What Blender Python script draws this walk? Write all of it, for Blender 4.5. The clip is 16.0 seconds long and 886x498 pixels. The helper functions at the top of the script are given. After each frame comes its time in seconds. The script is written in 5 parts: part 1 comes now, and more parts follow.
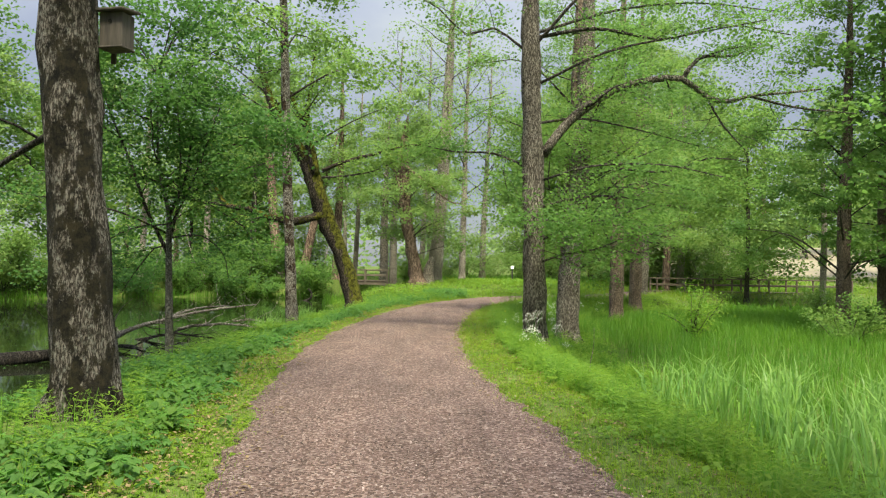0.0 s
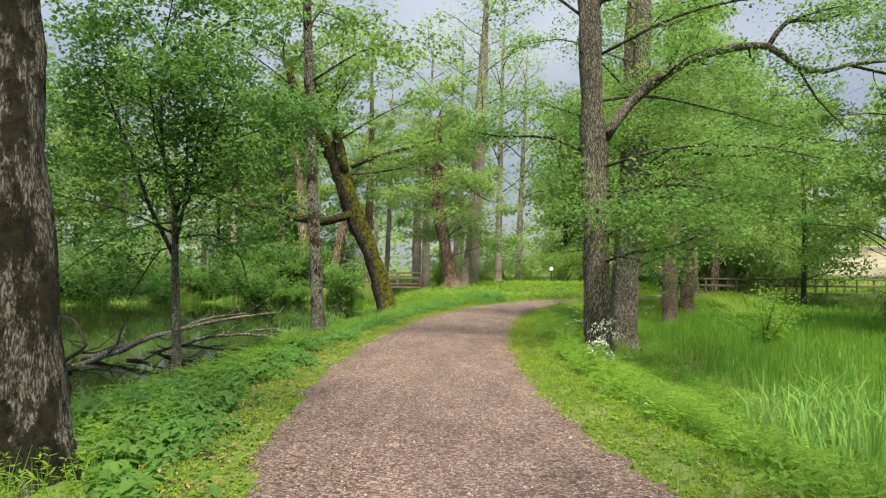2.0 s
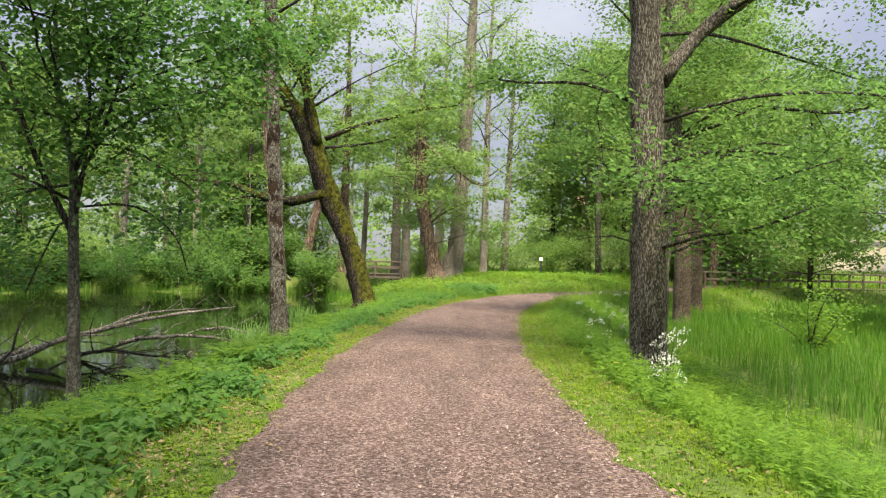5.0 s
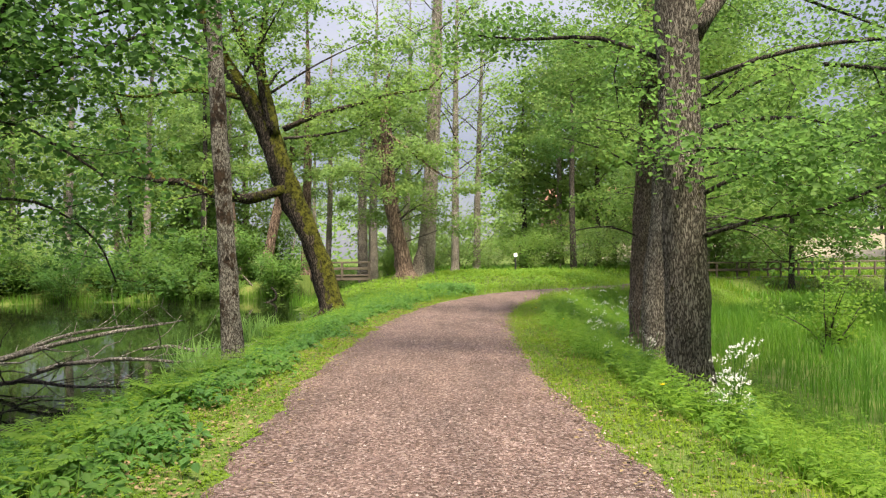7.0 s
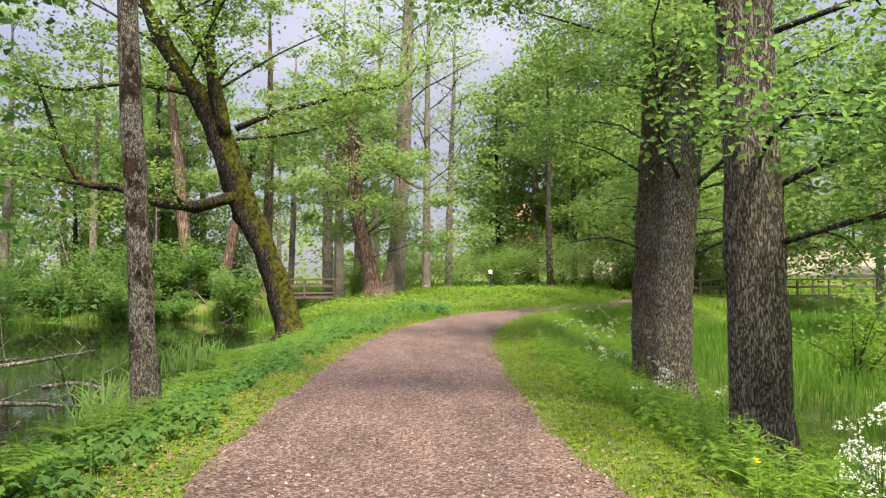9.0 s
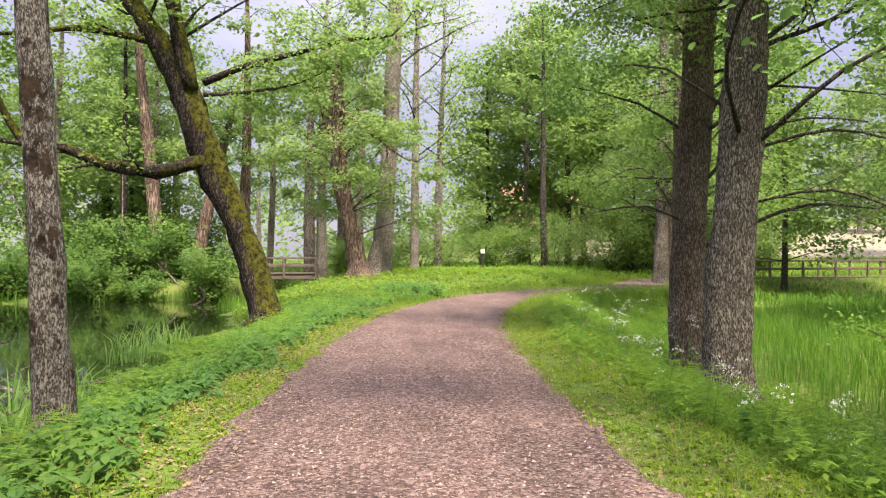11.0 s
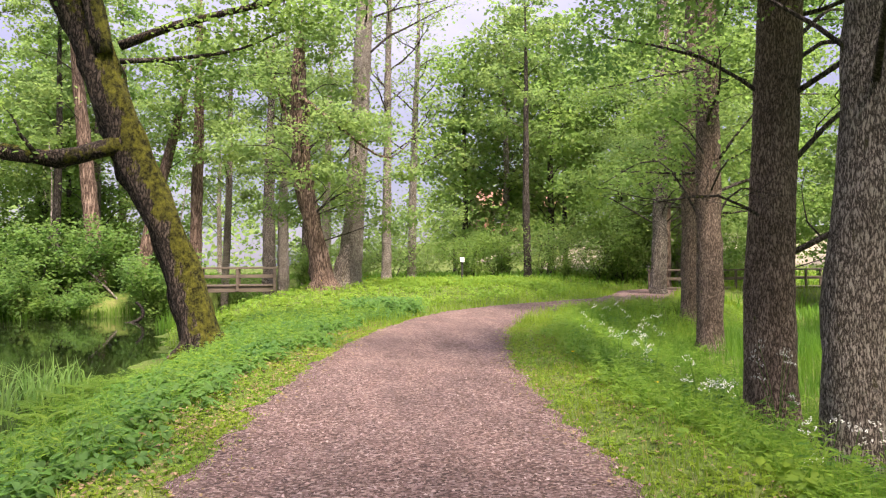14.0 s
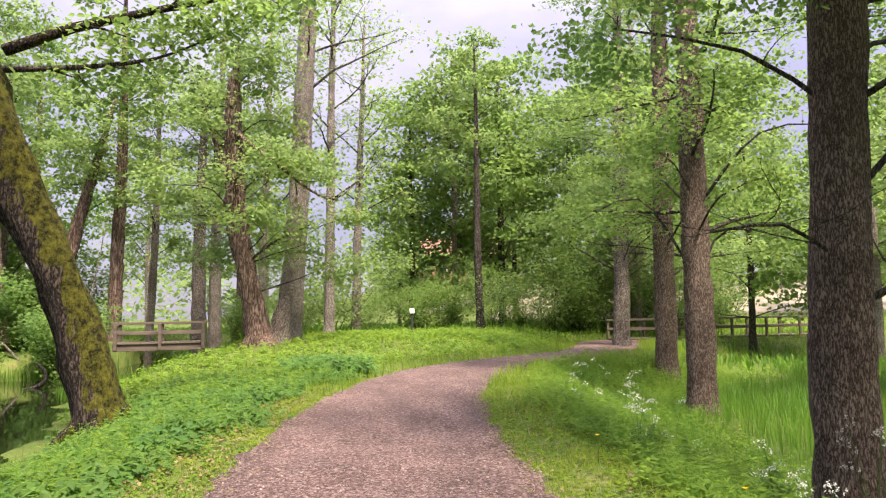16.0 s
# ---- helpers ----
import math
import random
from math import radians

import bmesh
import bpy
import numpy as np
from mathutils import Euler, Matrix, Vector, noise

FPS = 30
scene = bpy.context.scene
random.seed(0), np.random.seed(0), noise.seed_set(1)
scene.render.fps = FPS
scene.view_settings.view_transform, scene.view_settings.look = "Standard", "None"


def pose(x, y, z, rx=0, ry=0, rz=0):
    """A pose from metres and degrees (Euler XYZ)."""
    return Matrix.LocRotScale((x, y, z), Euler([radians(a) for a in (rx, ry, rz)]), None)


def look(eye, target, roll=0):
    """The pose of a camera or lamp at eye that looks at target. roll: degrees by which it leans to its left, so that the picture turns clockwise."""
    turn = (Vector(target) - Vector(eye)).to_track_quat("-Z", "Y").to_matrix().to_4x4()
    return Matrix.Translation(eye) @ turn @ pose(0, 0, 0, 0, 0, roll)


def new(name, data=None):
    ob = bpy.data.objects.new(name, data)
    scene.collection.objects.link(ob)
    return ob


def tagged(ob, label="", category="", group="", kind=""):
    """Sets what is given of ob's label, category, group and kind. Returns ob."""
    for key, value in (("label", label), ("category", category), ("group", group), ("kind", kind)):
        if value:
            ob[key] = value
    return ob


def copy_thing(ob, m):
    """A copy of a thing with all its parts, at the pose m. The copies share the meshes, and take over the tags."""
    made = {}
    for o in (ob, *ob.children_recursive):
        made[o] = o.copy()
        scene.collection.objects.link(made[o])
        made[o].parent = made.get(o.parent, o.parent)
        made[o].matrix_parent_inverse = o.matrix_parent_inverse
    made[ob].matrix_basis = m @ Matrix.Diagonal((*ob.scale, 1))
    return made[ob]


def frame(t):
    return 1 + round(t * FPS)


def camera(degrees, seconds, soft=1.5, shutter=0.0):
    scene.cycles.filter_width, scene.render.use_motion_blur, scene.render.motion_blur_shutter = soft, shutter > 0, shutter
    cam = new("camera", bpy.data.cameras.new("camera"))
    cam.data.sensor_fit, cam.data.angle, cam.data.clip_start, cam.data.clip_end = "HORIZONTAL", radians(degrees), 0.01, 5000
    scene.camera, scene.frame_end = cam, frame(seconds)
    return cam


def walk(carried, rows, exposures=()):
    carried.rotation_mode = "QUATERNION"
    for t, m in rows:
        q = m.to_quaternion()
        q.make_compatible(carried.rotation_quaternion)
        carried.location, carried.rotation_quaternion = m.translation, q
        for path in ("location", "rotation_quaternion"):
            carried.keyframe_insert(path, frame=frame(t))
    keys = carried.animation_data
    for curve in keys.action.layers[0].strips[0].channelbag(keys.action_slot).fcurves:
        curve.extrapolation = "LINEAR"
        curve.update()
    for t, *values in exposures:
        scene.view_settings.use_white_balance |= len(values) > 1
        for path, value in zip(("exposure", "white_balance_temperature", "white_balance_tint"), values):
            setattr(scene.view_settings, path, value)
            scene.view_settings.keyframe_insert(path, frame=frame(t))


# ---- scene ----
cam = camera(62.0, 16.0, soft=1.2)
PATH = [
    (0, (-0.015, -0.001, 1.586), (-0.005, 1.998, 1.633), 0.9),
    (0.5, (-0.103, 0.568, 1.598), (-0.144, 2.566, 1.673), 0.9),
    (1, (-0.161, 1.138, 1.584), (-0.201, 3.135, 1.686), 0.7),
    (1.5, (-0.249, 1.717, 1.591), (-0.321, 3.714, 1.68), 0.3),
    (2, (-0.338, 2.302, 1.579), (-0.41, 4.3, 1.631), 0.4),
    (2.5, (-0.366, 2.931, 1.581), (-0.406, 4.93, 1.615), 0.8),
    (3, (-0.448, 3.56, 1.562), (-0.477, 5.56, 1.607), 1.2),
    (3.5, (-0.526, 4.157, 1.529), (-0.551, 6.157, 1.549), 1.5),
    (4, (-0.665, 4.819, 1.513), (-0.727, 6.818, 1.511), 1.6),
    (4.5, (-0.751, 5.477, 1.509), (-0.768, 7.477, 1.515), 1.7),
    (5, (-0.877, 6.04, 1.512), (-0.881, 8.04, 1.538), 1.1),
    (5.2, (-0.94, 6.306, 1.517), (-0.902, 8.306, 1.548), 0.9),
    (7.3, (-1.188, 8.674, 1.516), (-1.096, 10.671, 1.537), -0.6),
    (7.5, (-1.19, 8.965, 1.521), (-1.102, 10.963, 1.555), -0.4),
    (8, (-1.151, 9.602, 1.494), (-1.018, 11.597, 1.54), -0.0),
    (8.5, (-1.175, 10.211, 1.492), (-1.031, 12.205, 1.557), 0.4),
    (9, (-1.172, 10.836, 1.483), (-0.995, 12.827, 1.551), -0.5),
    (9.2, (-1.177, 11.124, 1.483), (-0.99, 13.115, 1.547), -0.7),
    (11.3, (-1.339, 13.742, 1.356), (-1.109, 15.728, 1.364), -0.3),
    (11.5, (-1.314, 14.008, 1.356), (-1.082, 15.994, 1.359), -0.4),
    (12, (-1.295, 14.631, 1.347), (-1.084, 16.62, 1.356), -0.1),
    (12.3, (-1.284, 14.964, 1.348), (-1.05, 16.95, 1.374), 0.3),
    (12.4, (-1.262, 15.085, 1.35), (-1.015, 17.07, 1.372), 0.4),
    (12.5, (-1.234, 15.216, 1.349), (-0.98, 17.199, 1.368), 0.2),
    (13, (-1.198, 15.891, 1.365), (-0.956, 17.877, 1.38), 0.2),
    (13.5, (-1.188, 16.486, 1.364), (-0.884, 18.463, 1.373), -0.3),
    (14, (-1.172, 17.124, 1.381), (-0.866, 19.101, 1.422), -0.4),
    (14.5, (-1.171, 17.764, 1.388), (-0.864, 19.739, 1.449), -0.5),
    (15, (-1.118, 18.431, 1.386), (-0.724, 20.39, 1.455), -0.8),
    (15.1, (-1.141, 18.546, 1.387), (-0.734, 20.503, 1.465), -1.0),
    (15.5, (-1.17, 19.039, 1.395), (-0.754, 20.992, 1.522), -1.1),
    (16, (-1.142, 19.632, 1.416), (-0.677, 21.569, 1.592), -1.0),
]
walk(cam, [(t, look(eye, target, roll)) for t, eye, target, roll in PATH], [(0.0, 1.50, 7600.0, -3.0), (5.0, 1.66, 7700.0, 4.0), (9.0, 1.73, 7600.0, 11.0), (12.0, 1.94, 7400.0, 20.0), (15.0, 1.94, 7450.0, 23.0), (16.0, 1.89, 7450.0, 23.0)])

# ---- light ----
SUN_ELEV, SUN_AZ = 60.0, 162.0      # degrees; azimuth clockwise from +y (ahead)
world = bpy.data.worlds.new("sky")
scene.world = world
world.use_nodes = True
wn, wl = world.node_tree.nodes, world.node_tree.links
wn.clear()
w_out = wn.new("ShaderNodeOutputWorld")
w_bg = wn.new("ShaderNodeBackground")
w_sky = wn.new("ShaderNodeTexSky")
w_sky.sky_type = "NISHITA"
w_sky.sun_disc = False
w_sky.sun_elevation, w_sky.sun_rotation = radians(SUN_ELEV), radians(SUN_AZ)
w_noise = wn.new("ShaderNodeTexNoise")
w_noise.inputs["Scale"].default_value = 2.6
w_noise.inputs["Detail"].default_value = 7.0
w_noise.inputs["Roughness"].default_value = 0.55
w_map = wn.new("ShaderNodeMapping")
w_map.inputs["Scale"].default_value = (1.0, 1.0, 2.2)
w_co = wn.new("ShaderNodeTexCoord")
w_ramp = wn.new("ShaderNodeValToRGB")
w_ramp.color_ramp.elements[0].position, w_ramp.color_ramp.elements[0].color = 0.40, (0.165, 0.18, 0.285, 1)
w_ramp.color_ramp.elements[1].position, w_ramp.color_ramp.elements[1].color = 0.66, (0.245, 0.26, 0.335, 1)
w_mix = wn.new("ShaderNodeMix")
w_mix.data_type = "RGBA"
w_mix.inputs["Factor"].default_value = 0.9
w_gain = wn.new("ShaderNodeVectorMath")
w_gain.operation = "SCALE"
# an overcast sky is brightest overhead
w_sep = wn.new("ShaderNodeSeparateXYZ")
w_zz = wn.new("ShaderNodeMath")
w_zz.operation = "POWER"
w_zz.use_clamp = True
w_zz.inputs[1].default_value = 2.0
w_rise = wn.new("ShaderNodeMath")
w_rise.operation = "MULTIPLY_ADD"
w_rise.inputs[1].default_value = 33.0
w_rise.inputs[2].default_value = 4.9
wl.new(w_co.outputs["Generated"], w_sep.inputs[0])
wl.new(w_sep.outputs["Z"], w_zz.inputs[0])
wl.new(w_zz.outputs[0], w_rise.inputs[0])
wl.new(w_rise.outputs[0], w_gain.inputs["Scale"])
wl.new(w_co.outputs["Generated"], w_map.inputs["Vector"])
wl.new(w_map.outputs["Vector"], w_noise.inputs["Vector"])
wl.new(w_noise.outputs["Fac"], w_ramp.inputs["Fac"])
wl.new(w_ramp.outputs["Color"], w_gain.inputs[0])
wl.new(w_sky.outputs["Color"], w_mix.inputs["A"])
wl.new(w_gain.outputs["Vector"], w_mix.inputs["B"])
wl.new(w_mix.outputs["Result"], w_bg.inputs["Color"])
w_bg.inputs["Strength"].default_value = 0.118
wl.new(w_bg.outputs["Background"], w_out.inputs["Surface"])

sun_data = bpy.data.lights.new("sun", "SUN")
sun_data.energy, sun_data.angle, sun_data.color = 3.8, radians(13.0), (1.0, 0.95, 0.86)
sun = new("sun", sun_data)
_az, _el = radians(SUN_AZ), radians(SUN_ELEV)
SUN_DIR = Vector((math.sin(_az) * math.cos(_el), math.cos(_az) * math.cos(_el), math.sin(_el)))
sun.matrix_world = look(SUN_DIR * 60, (0, 0, 0))

# ---- materials ----


def material(name, rough=0.8, metal=0.0):
    m = bpy.data.materials.new(name)
    m.use_nodes = True
    nt = m.node_tree
    p = nt.nodes["Principled BSDF"]
    p.inputs["Roughness"].default_value = rough
    p.inputs["Metallic"].default_value = metal
    return m, nt, p


def node(nt, kind, **values):
    n = nt.nodes.new(kind)
    for k, v in values.items():
        n.inputs[k].default_value = v
    return n


def ramp(nt, fac, stops):
    r = nt.nodes.new("ShaderNodeValToRGB")
    while len(r.color_ramp.elements) < len(stops):
        r.color_ramp.elements.new(0.5)
    for e, (pos, col) in zip(r.color_ramp.elements, stops):
        e.position, e.color = pos, (*col, 1)
    nt.links.new(fac, r.inputs["Fac"])
    return r.outputs["Color"]


def blend(nt, fac, a, b, mode="MIX"):
    n = nt.nodes.new("ShaderNodeMix")
    n.data_type, n.blend_type = "RGBA", mode
    for sock, val in (("Factor", fac), ("A", a), ("B", b)):
        s = n.inputs[sock] if sock == "Factor" else next(i for i in n.inputs if i.name == sock and i.type == "RGBA")
        if isinstance(val, (int, float)):
            s.default_value = val
        elif isinstance(val, tuple):
            s.default_value = (*val, 1)
        else:
            nt.links.new(val, s)
    return next(o for o in n.outputs if o.type == "RGBA")


def coords(nt, scale=(1, 1, 1), source="Object"):
    tc = nt.nodes.new("ShaderNodeTexCoord")
    mp = node(nt, "ShaderNodeMapping", Scale=scale)
    nt.links.new(tc.outputs[source], mp.inputs["Vector"])
    return mp.outputs["Vector"]


def noise_tex(nt, vec, scale, detail=5.0, rough=0.6):
    n = node(nt, "ShaderNodeTexNoise", Scale=scale, Detail=detail, Roughness=rough)
    nt.links.new(vec, n.inputs["Vector"])
    return n.outputs["Fac"]


def bump(nt, p, height, strength, distance):
    b = node(nt, "ShaderNodeBump", Strength=strength, Distance=distance)
    nt.links.new(height, b.inputs["Height"])
    nt.links.new(b.outputs["Normal"], p.inputs["Normal"])


def bark_material(name, dark, mid, light, moss=0.0, lichen=0.3, ridge=58.0, stretch=0.25, moss_col=(0.10, 0.12, 0.015), moss_side=None):
    m, nt, p = material(name, 0.92)
    v = coords(nt, (1, 1, stretch))
    warp = node(nt, "ShaderNodeTexNoise", Scale=9.0, Detail=4.0)
    nt.links.new(v, warp.inputs["Vector"])
    shift = nt.nodes.new("ShaderNodeVectorMath")
    shift.operation = "MULTIPLY_ADD"
    nt.links.new(warp.outputs["Color"], shift.inputs[0])
    shift.inputs[1].default_value = (0.035, 0.035, 0.04)
    nt.links.new(v, shift.inputs[2])
    w = shift.outputs["Vector"]
    furrow = noise_tex(nt, w, ridge * 0.62, 7, 0.62)
    centred = nt.nodes.new("ShaderNodeMath")
    centred.operation = "SUBTRACT"
    nt.links.new(furrow, centred.inputs[0])
    centred.inputs[1].default_value = 0.5
    folded = nt.nodes.new("ShaderNodeMath")
    folded.operation = "ABSOLUTE"
    nt.links.new(centred.outputs[0], folded.inputs[0])
    plates = nt.nodes.new("ShaderNodeMath")
    plates.operation = "MULTIPLY"
    plates.use_clamp = True
    nt.links.new(folded.outputs[0], plates.inputs[0])
    plates.inputs[1].default_value = 8.5
    fine = noise_tex(nt, w, ridge * 2.4, 8, 0.8)
    tone = nt.nodes.new("ShaderNodeMath")
    tone.operation = "MULTIPLY_ADD"
    nt.links.new(plates.outputs[0], tone.inputs[0])
    tone.inputs[1].default_value = 0.55
    nt.links.new(fine, tone.inputs[2])
    crack = tone
    col = ramp(nt, tone.outputs[0], [(0.50, dark), (0.74, mid), (1.0, light)])
    u = coords(nt)
    patches = noise_tex(nt, coords(nt, (1, 1, 0.6)), 24.0, 7, 0.75)
    spots = ramp(nt, patches, [(0.56 - 0.04 * (lichen > 0.6), (0, 0, 0)), (0.66, (lichen,) * 3)])
    broad = ramp(nt, noise_tex(nt, u, 1.6, 4), [(0.3, (0.62, 0.60, 0.58)), (0.7, (1.2, 1.2, 1.2))])
    col = blend(nt, 1.0, col, broad, "MULTIPLY")
    col = blend(nt, spots, col, (0.36, 0.36, 0.32))
    if moss > 0:
        mn = noise_tex(nt, coords(nt, (1, 1, 0.55)), 3.4, 8, 0.72)
        if moss_side is not None:
            geo = nt.nodes.new("ShaderNodeNewGeometry")
            dot = nt.nodes.new("ShaderNodeVectorMath")
            dot.operation = "DOT_PRODUCT"
            nt.links.new(geo.outputs["Normal"], dot.inputs[0])
            dot.inputs[1].default_value = moss_side
            lean = nt.nodes.new("ShaderNodeMath")
            lean.operation = "MULTIPLY_ADD"
            nt.links.new(dot.outputs["Value"], lean.inputs[0])
            lean.inputs[1].default_value = 0.34
            nt.links.new(mn, lean.inputs[2])
            mn = lean.outputs[0]
        mask = ramp(nt, mn, [(0.66 - 0.32 * moss, (0, 0, 0)), (0.71 - 0.32 * moss, (1, 1, 1))])
        shade = ramp(nt, noise_tex(nt, u, 8, 8, 0.78), [(0.40, tuple(0.12 * c for c in moss_col)), (0.62, tuple(1.8 * c for c in moss_col))])
        col = blend(nt, mask, col, shade)
    nt.links.new(col, p.inputs["Base Color"])
    p.inputs["Specular IOR Level"].default_value = 0.2
    bump(nt, p, crack.outputs[0], 1.0, 0.045)
    return m


def leaf_material(name, dark, light, through_col, gloss=0.6, trans=0.6, olive=True):
    m = bpy.data.materials.new(name)
    m.use_nodes = True
    nt = m.node_tree
    p = nt.nodes["Principled BSDF"]
    geo = nt.nodes.new("ShaderNodeNewGeometry")
    info = nt.nodes.new("ShaderNodeObjectInfo")
    mixed = nt.nodes.new("ShaderNodeMath")
    mixed.operation = "MULTIPLY_ADD"
    nt.links.new(info.outputs["Random"], mixed.inputs[0])
    mixed.inputs[1].default_value = 0.25
    nt.links.new(geo.outputs["Random Per Island"], mixed.inputs[2])
    col = ramp(nt, mixed.outputs[0], [(0.0, dark), (1.0, light), (1.25, light)][:2])
    big = noise_tex(nt, coords(nt), 0.55, 3)
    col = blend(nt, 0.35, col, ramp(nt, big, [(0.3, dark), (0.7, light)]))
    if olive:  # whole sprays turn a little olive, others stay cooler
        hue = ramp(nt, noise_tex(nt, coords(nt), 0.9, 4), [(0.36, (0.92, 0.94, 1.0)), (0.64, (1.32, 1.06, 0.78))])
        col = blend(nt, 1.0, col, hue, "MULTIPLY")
    nt.links.new(col, p.inputs["Base Color"])
    p.inputs["Roughness"].default_value = gloss
    p.inputs["Specular IOR Level"].default_value = 0.16
    tr = nt.nodes.new("ShaderNodeBsdfTranslucent")
    nt.links.new(blend(nt, 0.5, col, through_col), tr.inputs["Color"])
    mx = node(nt, "ShaderNodeMixShader", Fac=trans)
    nt.links.new(p.outputs["BSDF"], mx.inputs[1])
    nt.links.new(tr.outputs["BSDF"], mx.inputs[2])
    nt.links.new(mx.outputs["Shader"], nt.nodes["Material Output"].inputs["Surface"])
    return m


def plain_material(name, a, b, scale, rough=0.7, grain=(1, 1, 1), bump_by=0.2, metal=0.0):
    m, nt, p = material(name, rough, metal)
    f = noise_tex(nt, coords(nt, grain), scale, 6, 0.65)
    nt.links.new(ramp(nt, f, [(0.3, a), (0.72, b)]), p.inputs["Base Color"])
    bump(nt, p, f, bump_by, 0.01)
    return m


BARK_GREY = bark_material("bark_grey", (0.022, 0.017, 0.014), (0.135, 0.114, 0.094), (0.39, 0.35, 0.30), moss=0.18, lichen=0.5, moss_col=(0.05, 0.045, 0.018))
BARK_BROWN = bark_material("bark_brown", (0.032, 0.023, 0.018), (0.17, 0.123, 0.097), (0.34, 0.265, 0.215), moss=0.05, lichen=0.18)
BARK_BOX = bark_material("bark_dark_mossy", (0.012, 0.010, 0.008), (0.09, 0.075, 0.063), (0.30, 0.27, 0.24), moss=0.6, lichen=0.7, moss_col=(0.022, 0.018, 0.009))
BARK_THIN = bark_material("bark_lichened", (0.016, 0.013, 0.011), (0.13, 0.114, 0.098), (0.36, 0.335, 0.295), moss=0.45, lichen=0.85, ridge=60, stretch=0.4, moss_col=(0.04, 0.024, 0.014))
BARK_MOSS = bark_material("bark_mossy", (0.006, 0.0045, 0.0035), (0.034, 0.025, 0.019), (0.13, 0.10, 0.08), moss=0.30, lichen=0.12, ridge=30, stretch=0.3, moss_col=(0.085, 0.085, 0.01), moss_side=(1.0, -0.15, 0.12))
BARK_PALE = bark_material("bark_pale", (0.10, 0.085, 0.07), (0.27, 0.235, 0.20), (0.45, 0.41, 0.36), moss=0.0, lichen=0.5)
BARK_SAPLING = bark_material("bark_smooth_grey", (0.05, 0.048, 0.04), (0.13, 0.125, 0.105), (0.22, 0.21, 0.18), moss=0.1, lichen=0.3, ridge=34, stretch=0.6, moss_col=(0.06, 0.075, 0.03))
BARK_RED = bark_material("bark_fibrous_red", (0.035, 0.022, 0.017), (0.155, 0.104, 0.08), (0.35, 0.255, 0.20), moss=0.05, lichen=0.1, ridge=30, stretch=0.09)
BARK_DARK = bark_material("bark_twig", (0.02, 0.017, 0.014), (0.06, 0.05, 0.042), (0.13, 0.115, 0.1), moss=0.1, lichen=0.15, ridge=30)
DEADWOOD = bark_material("dead_wood", (0.06, 0.052, 0.044), (0.22, 0.195, 0.165), (0.42, 0.38, 0.33), moss=0.1, lichen=0.5, ridge=30, stretch=0.3)
BLACKWOOD = bark_material("wet_dead_wood", (0.008, 0.007, 0.006), (0.025, 0.02, 0.017), (0.07, 0.06, 0.05), moss=0.05, lichen=0.1, ridge=30, stretch=0.3)

LEAF_BRIGHT = leaf_material("leaf_bright", (0.068, 0.15, 0.038), (0.165, 0.285, 0.08), (0.25, 0.42, 0.10), trans=0.6)
LEAF_MID = leaf_material("leaf_mid", (0.05, 0.125, 0.034), (0.13, 0.245, 0.07), (0.20, 0.38, 0.085))
LEAF_DEEP = leaf_material("leaf_deep", (0.03, 0.085, 0.027), (0.08, 0.18, 0.052), (0.14, 0.32, 0.06), trans=0.5)
# paler copy of the greens: sun and haze on far foliage put into the colour
LEAF_FAR_LIT = leaf_material("leaf_far_lit", (0.085, 0.165, 0.052), (0.195, 0.31, 0.105), (0.28, 0.45, 0.13))
GRASS_LAWN = leaf_material("grass_lawn", (0.075, 0.16, 0.02), (0.19, 0.31, 0.045), (0.27, 0.44, 0.045), gloss=0.5)
GRASS_TALL = leaf_material("grass_tall", (0.045, 0.13, 0.02), (0.12, 0.27, 0.042), (0.19, 0.40, 0.05), gloss=0.45)
GRASS_DRY = leaf_material("grass_dry", (0.20, 0.18, 0.06), (0.38, 0.33, 0.14), (0.40, 0.36, 0.12), gloss=0.6, olive=False)
IRIS = leaf_material("iris_blade", (0.09, 0.21, 0.055), (0.23, 0.41, 0.13), (0.30, 0.52, 0.11), gloss=0.35)
NETTLE = leaf_material("herb_leaf", (0.04, 0.115, 0.03), (0.11, 0.235, 0.066), (0.14, 0.32, 0.065), gloss=0.5)
FERN = leaf_material("fern_leaf", (0.075, 0.17, 0.028), (0.17, 0.31, 0.055), (0.26, 0.45, 0.06), gloss=0.5)
PETAL = leaf_material("white_petal", (0.68, 0.69, 0.62), (0.82, 0.82, 0.77), (0.75, 0.76, 0.68), gloss=0.6, trans=0.3, olive=False)
YELLOW = leaf_material("yellow_petal", (0.65, 0.42, 0.02), (0.8, 0.58, 0.03), (0.7, 0.5, 0.03), gloss=0.6, trans=0.3, olive=False)
LITTER = leaf_material("leaf_litter", (0.10, 0.068, 0.038), (0.25, 0.185, 0.10), (0.2, 0.12, 0.05), gloss=0.8, trans=0.1, olive=False)

RAIL = plain_material("weathered_rail", (0.045, 0.034, 0.025), (0.135, 0.105, 0.078), 9.0, 0.85, (0.15, 1, 1))
BOXWOOD = plain_material("old_box_wood", (0.03, 0.025, 0.021), (0.10, 0.083, 0.07), 14.0, 0.9, (1, 1, 0.12))
BLACK = plain_material("black_paint", (0.012, 0.012, 0.012), (0.03, 0.03, 0.03), 20.0, 0.5)
SIGNWHITE = plain_material("sign_white", (0.68, 0.68, 0.66), (0.8, 0.8, 0.78), 6.0, 0.45, bump_by=0.02)
REDWALL = plain_material("red_boards", (0.22, 0.10, 0.07), (0.29, 0.14, 0.10), 4.0, 0.8, (1, 1, 0.1))
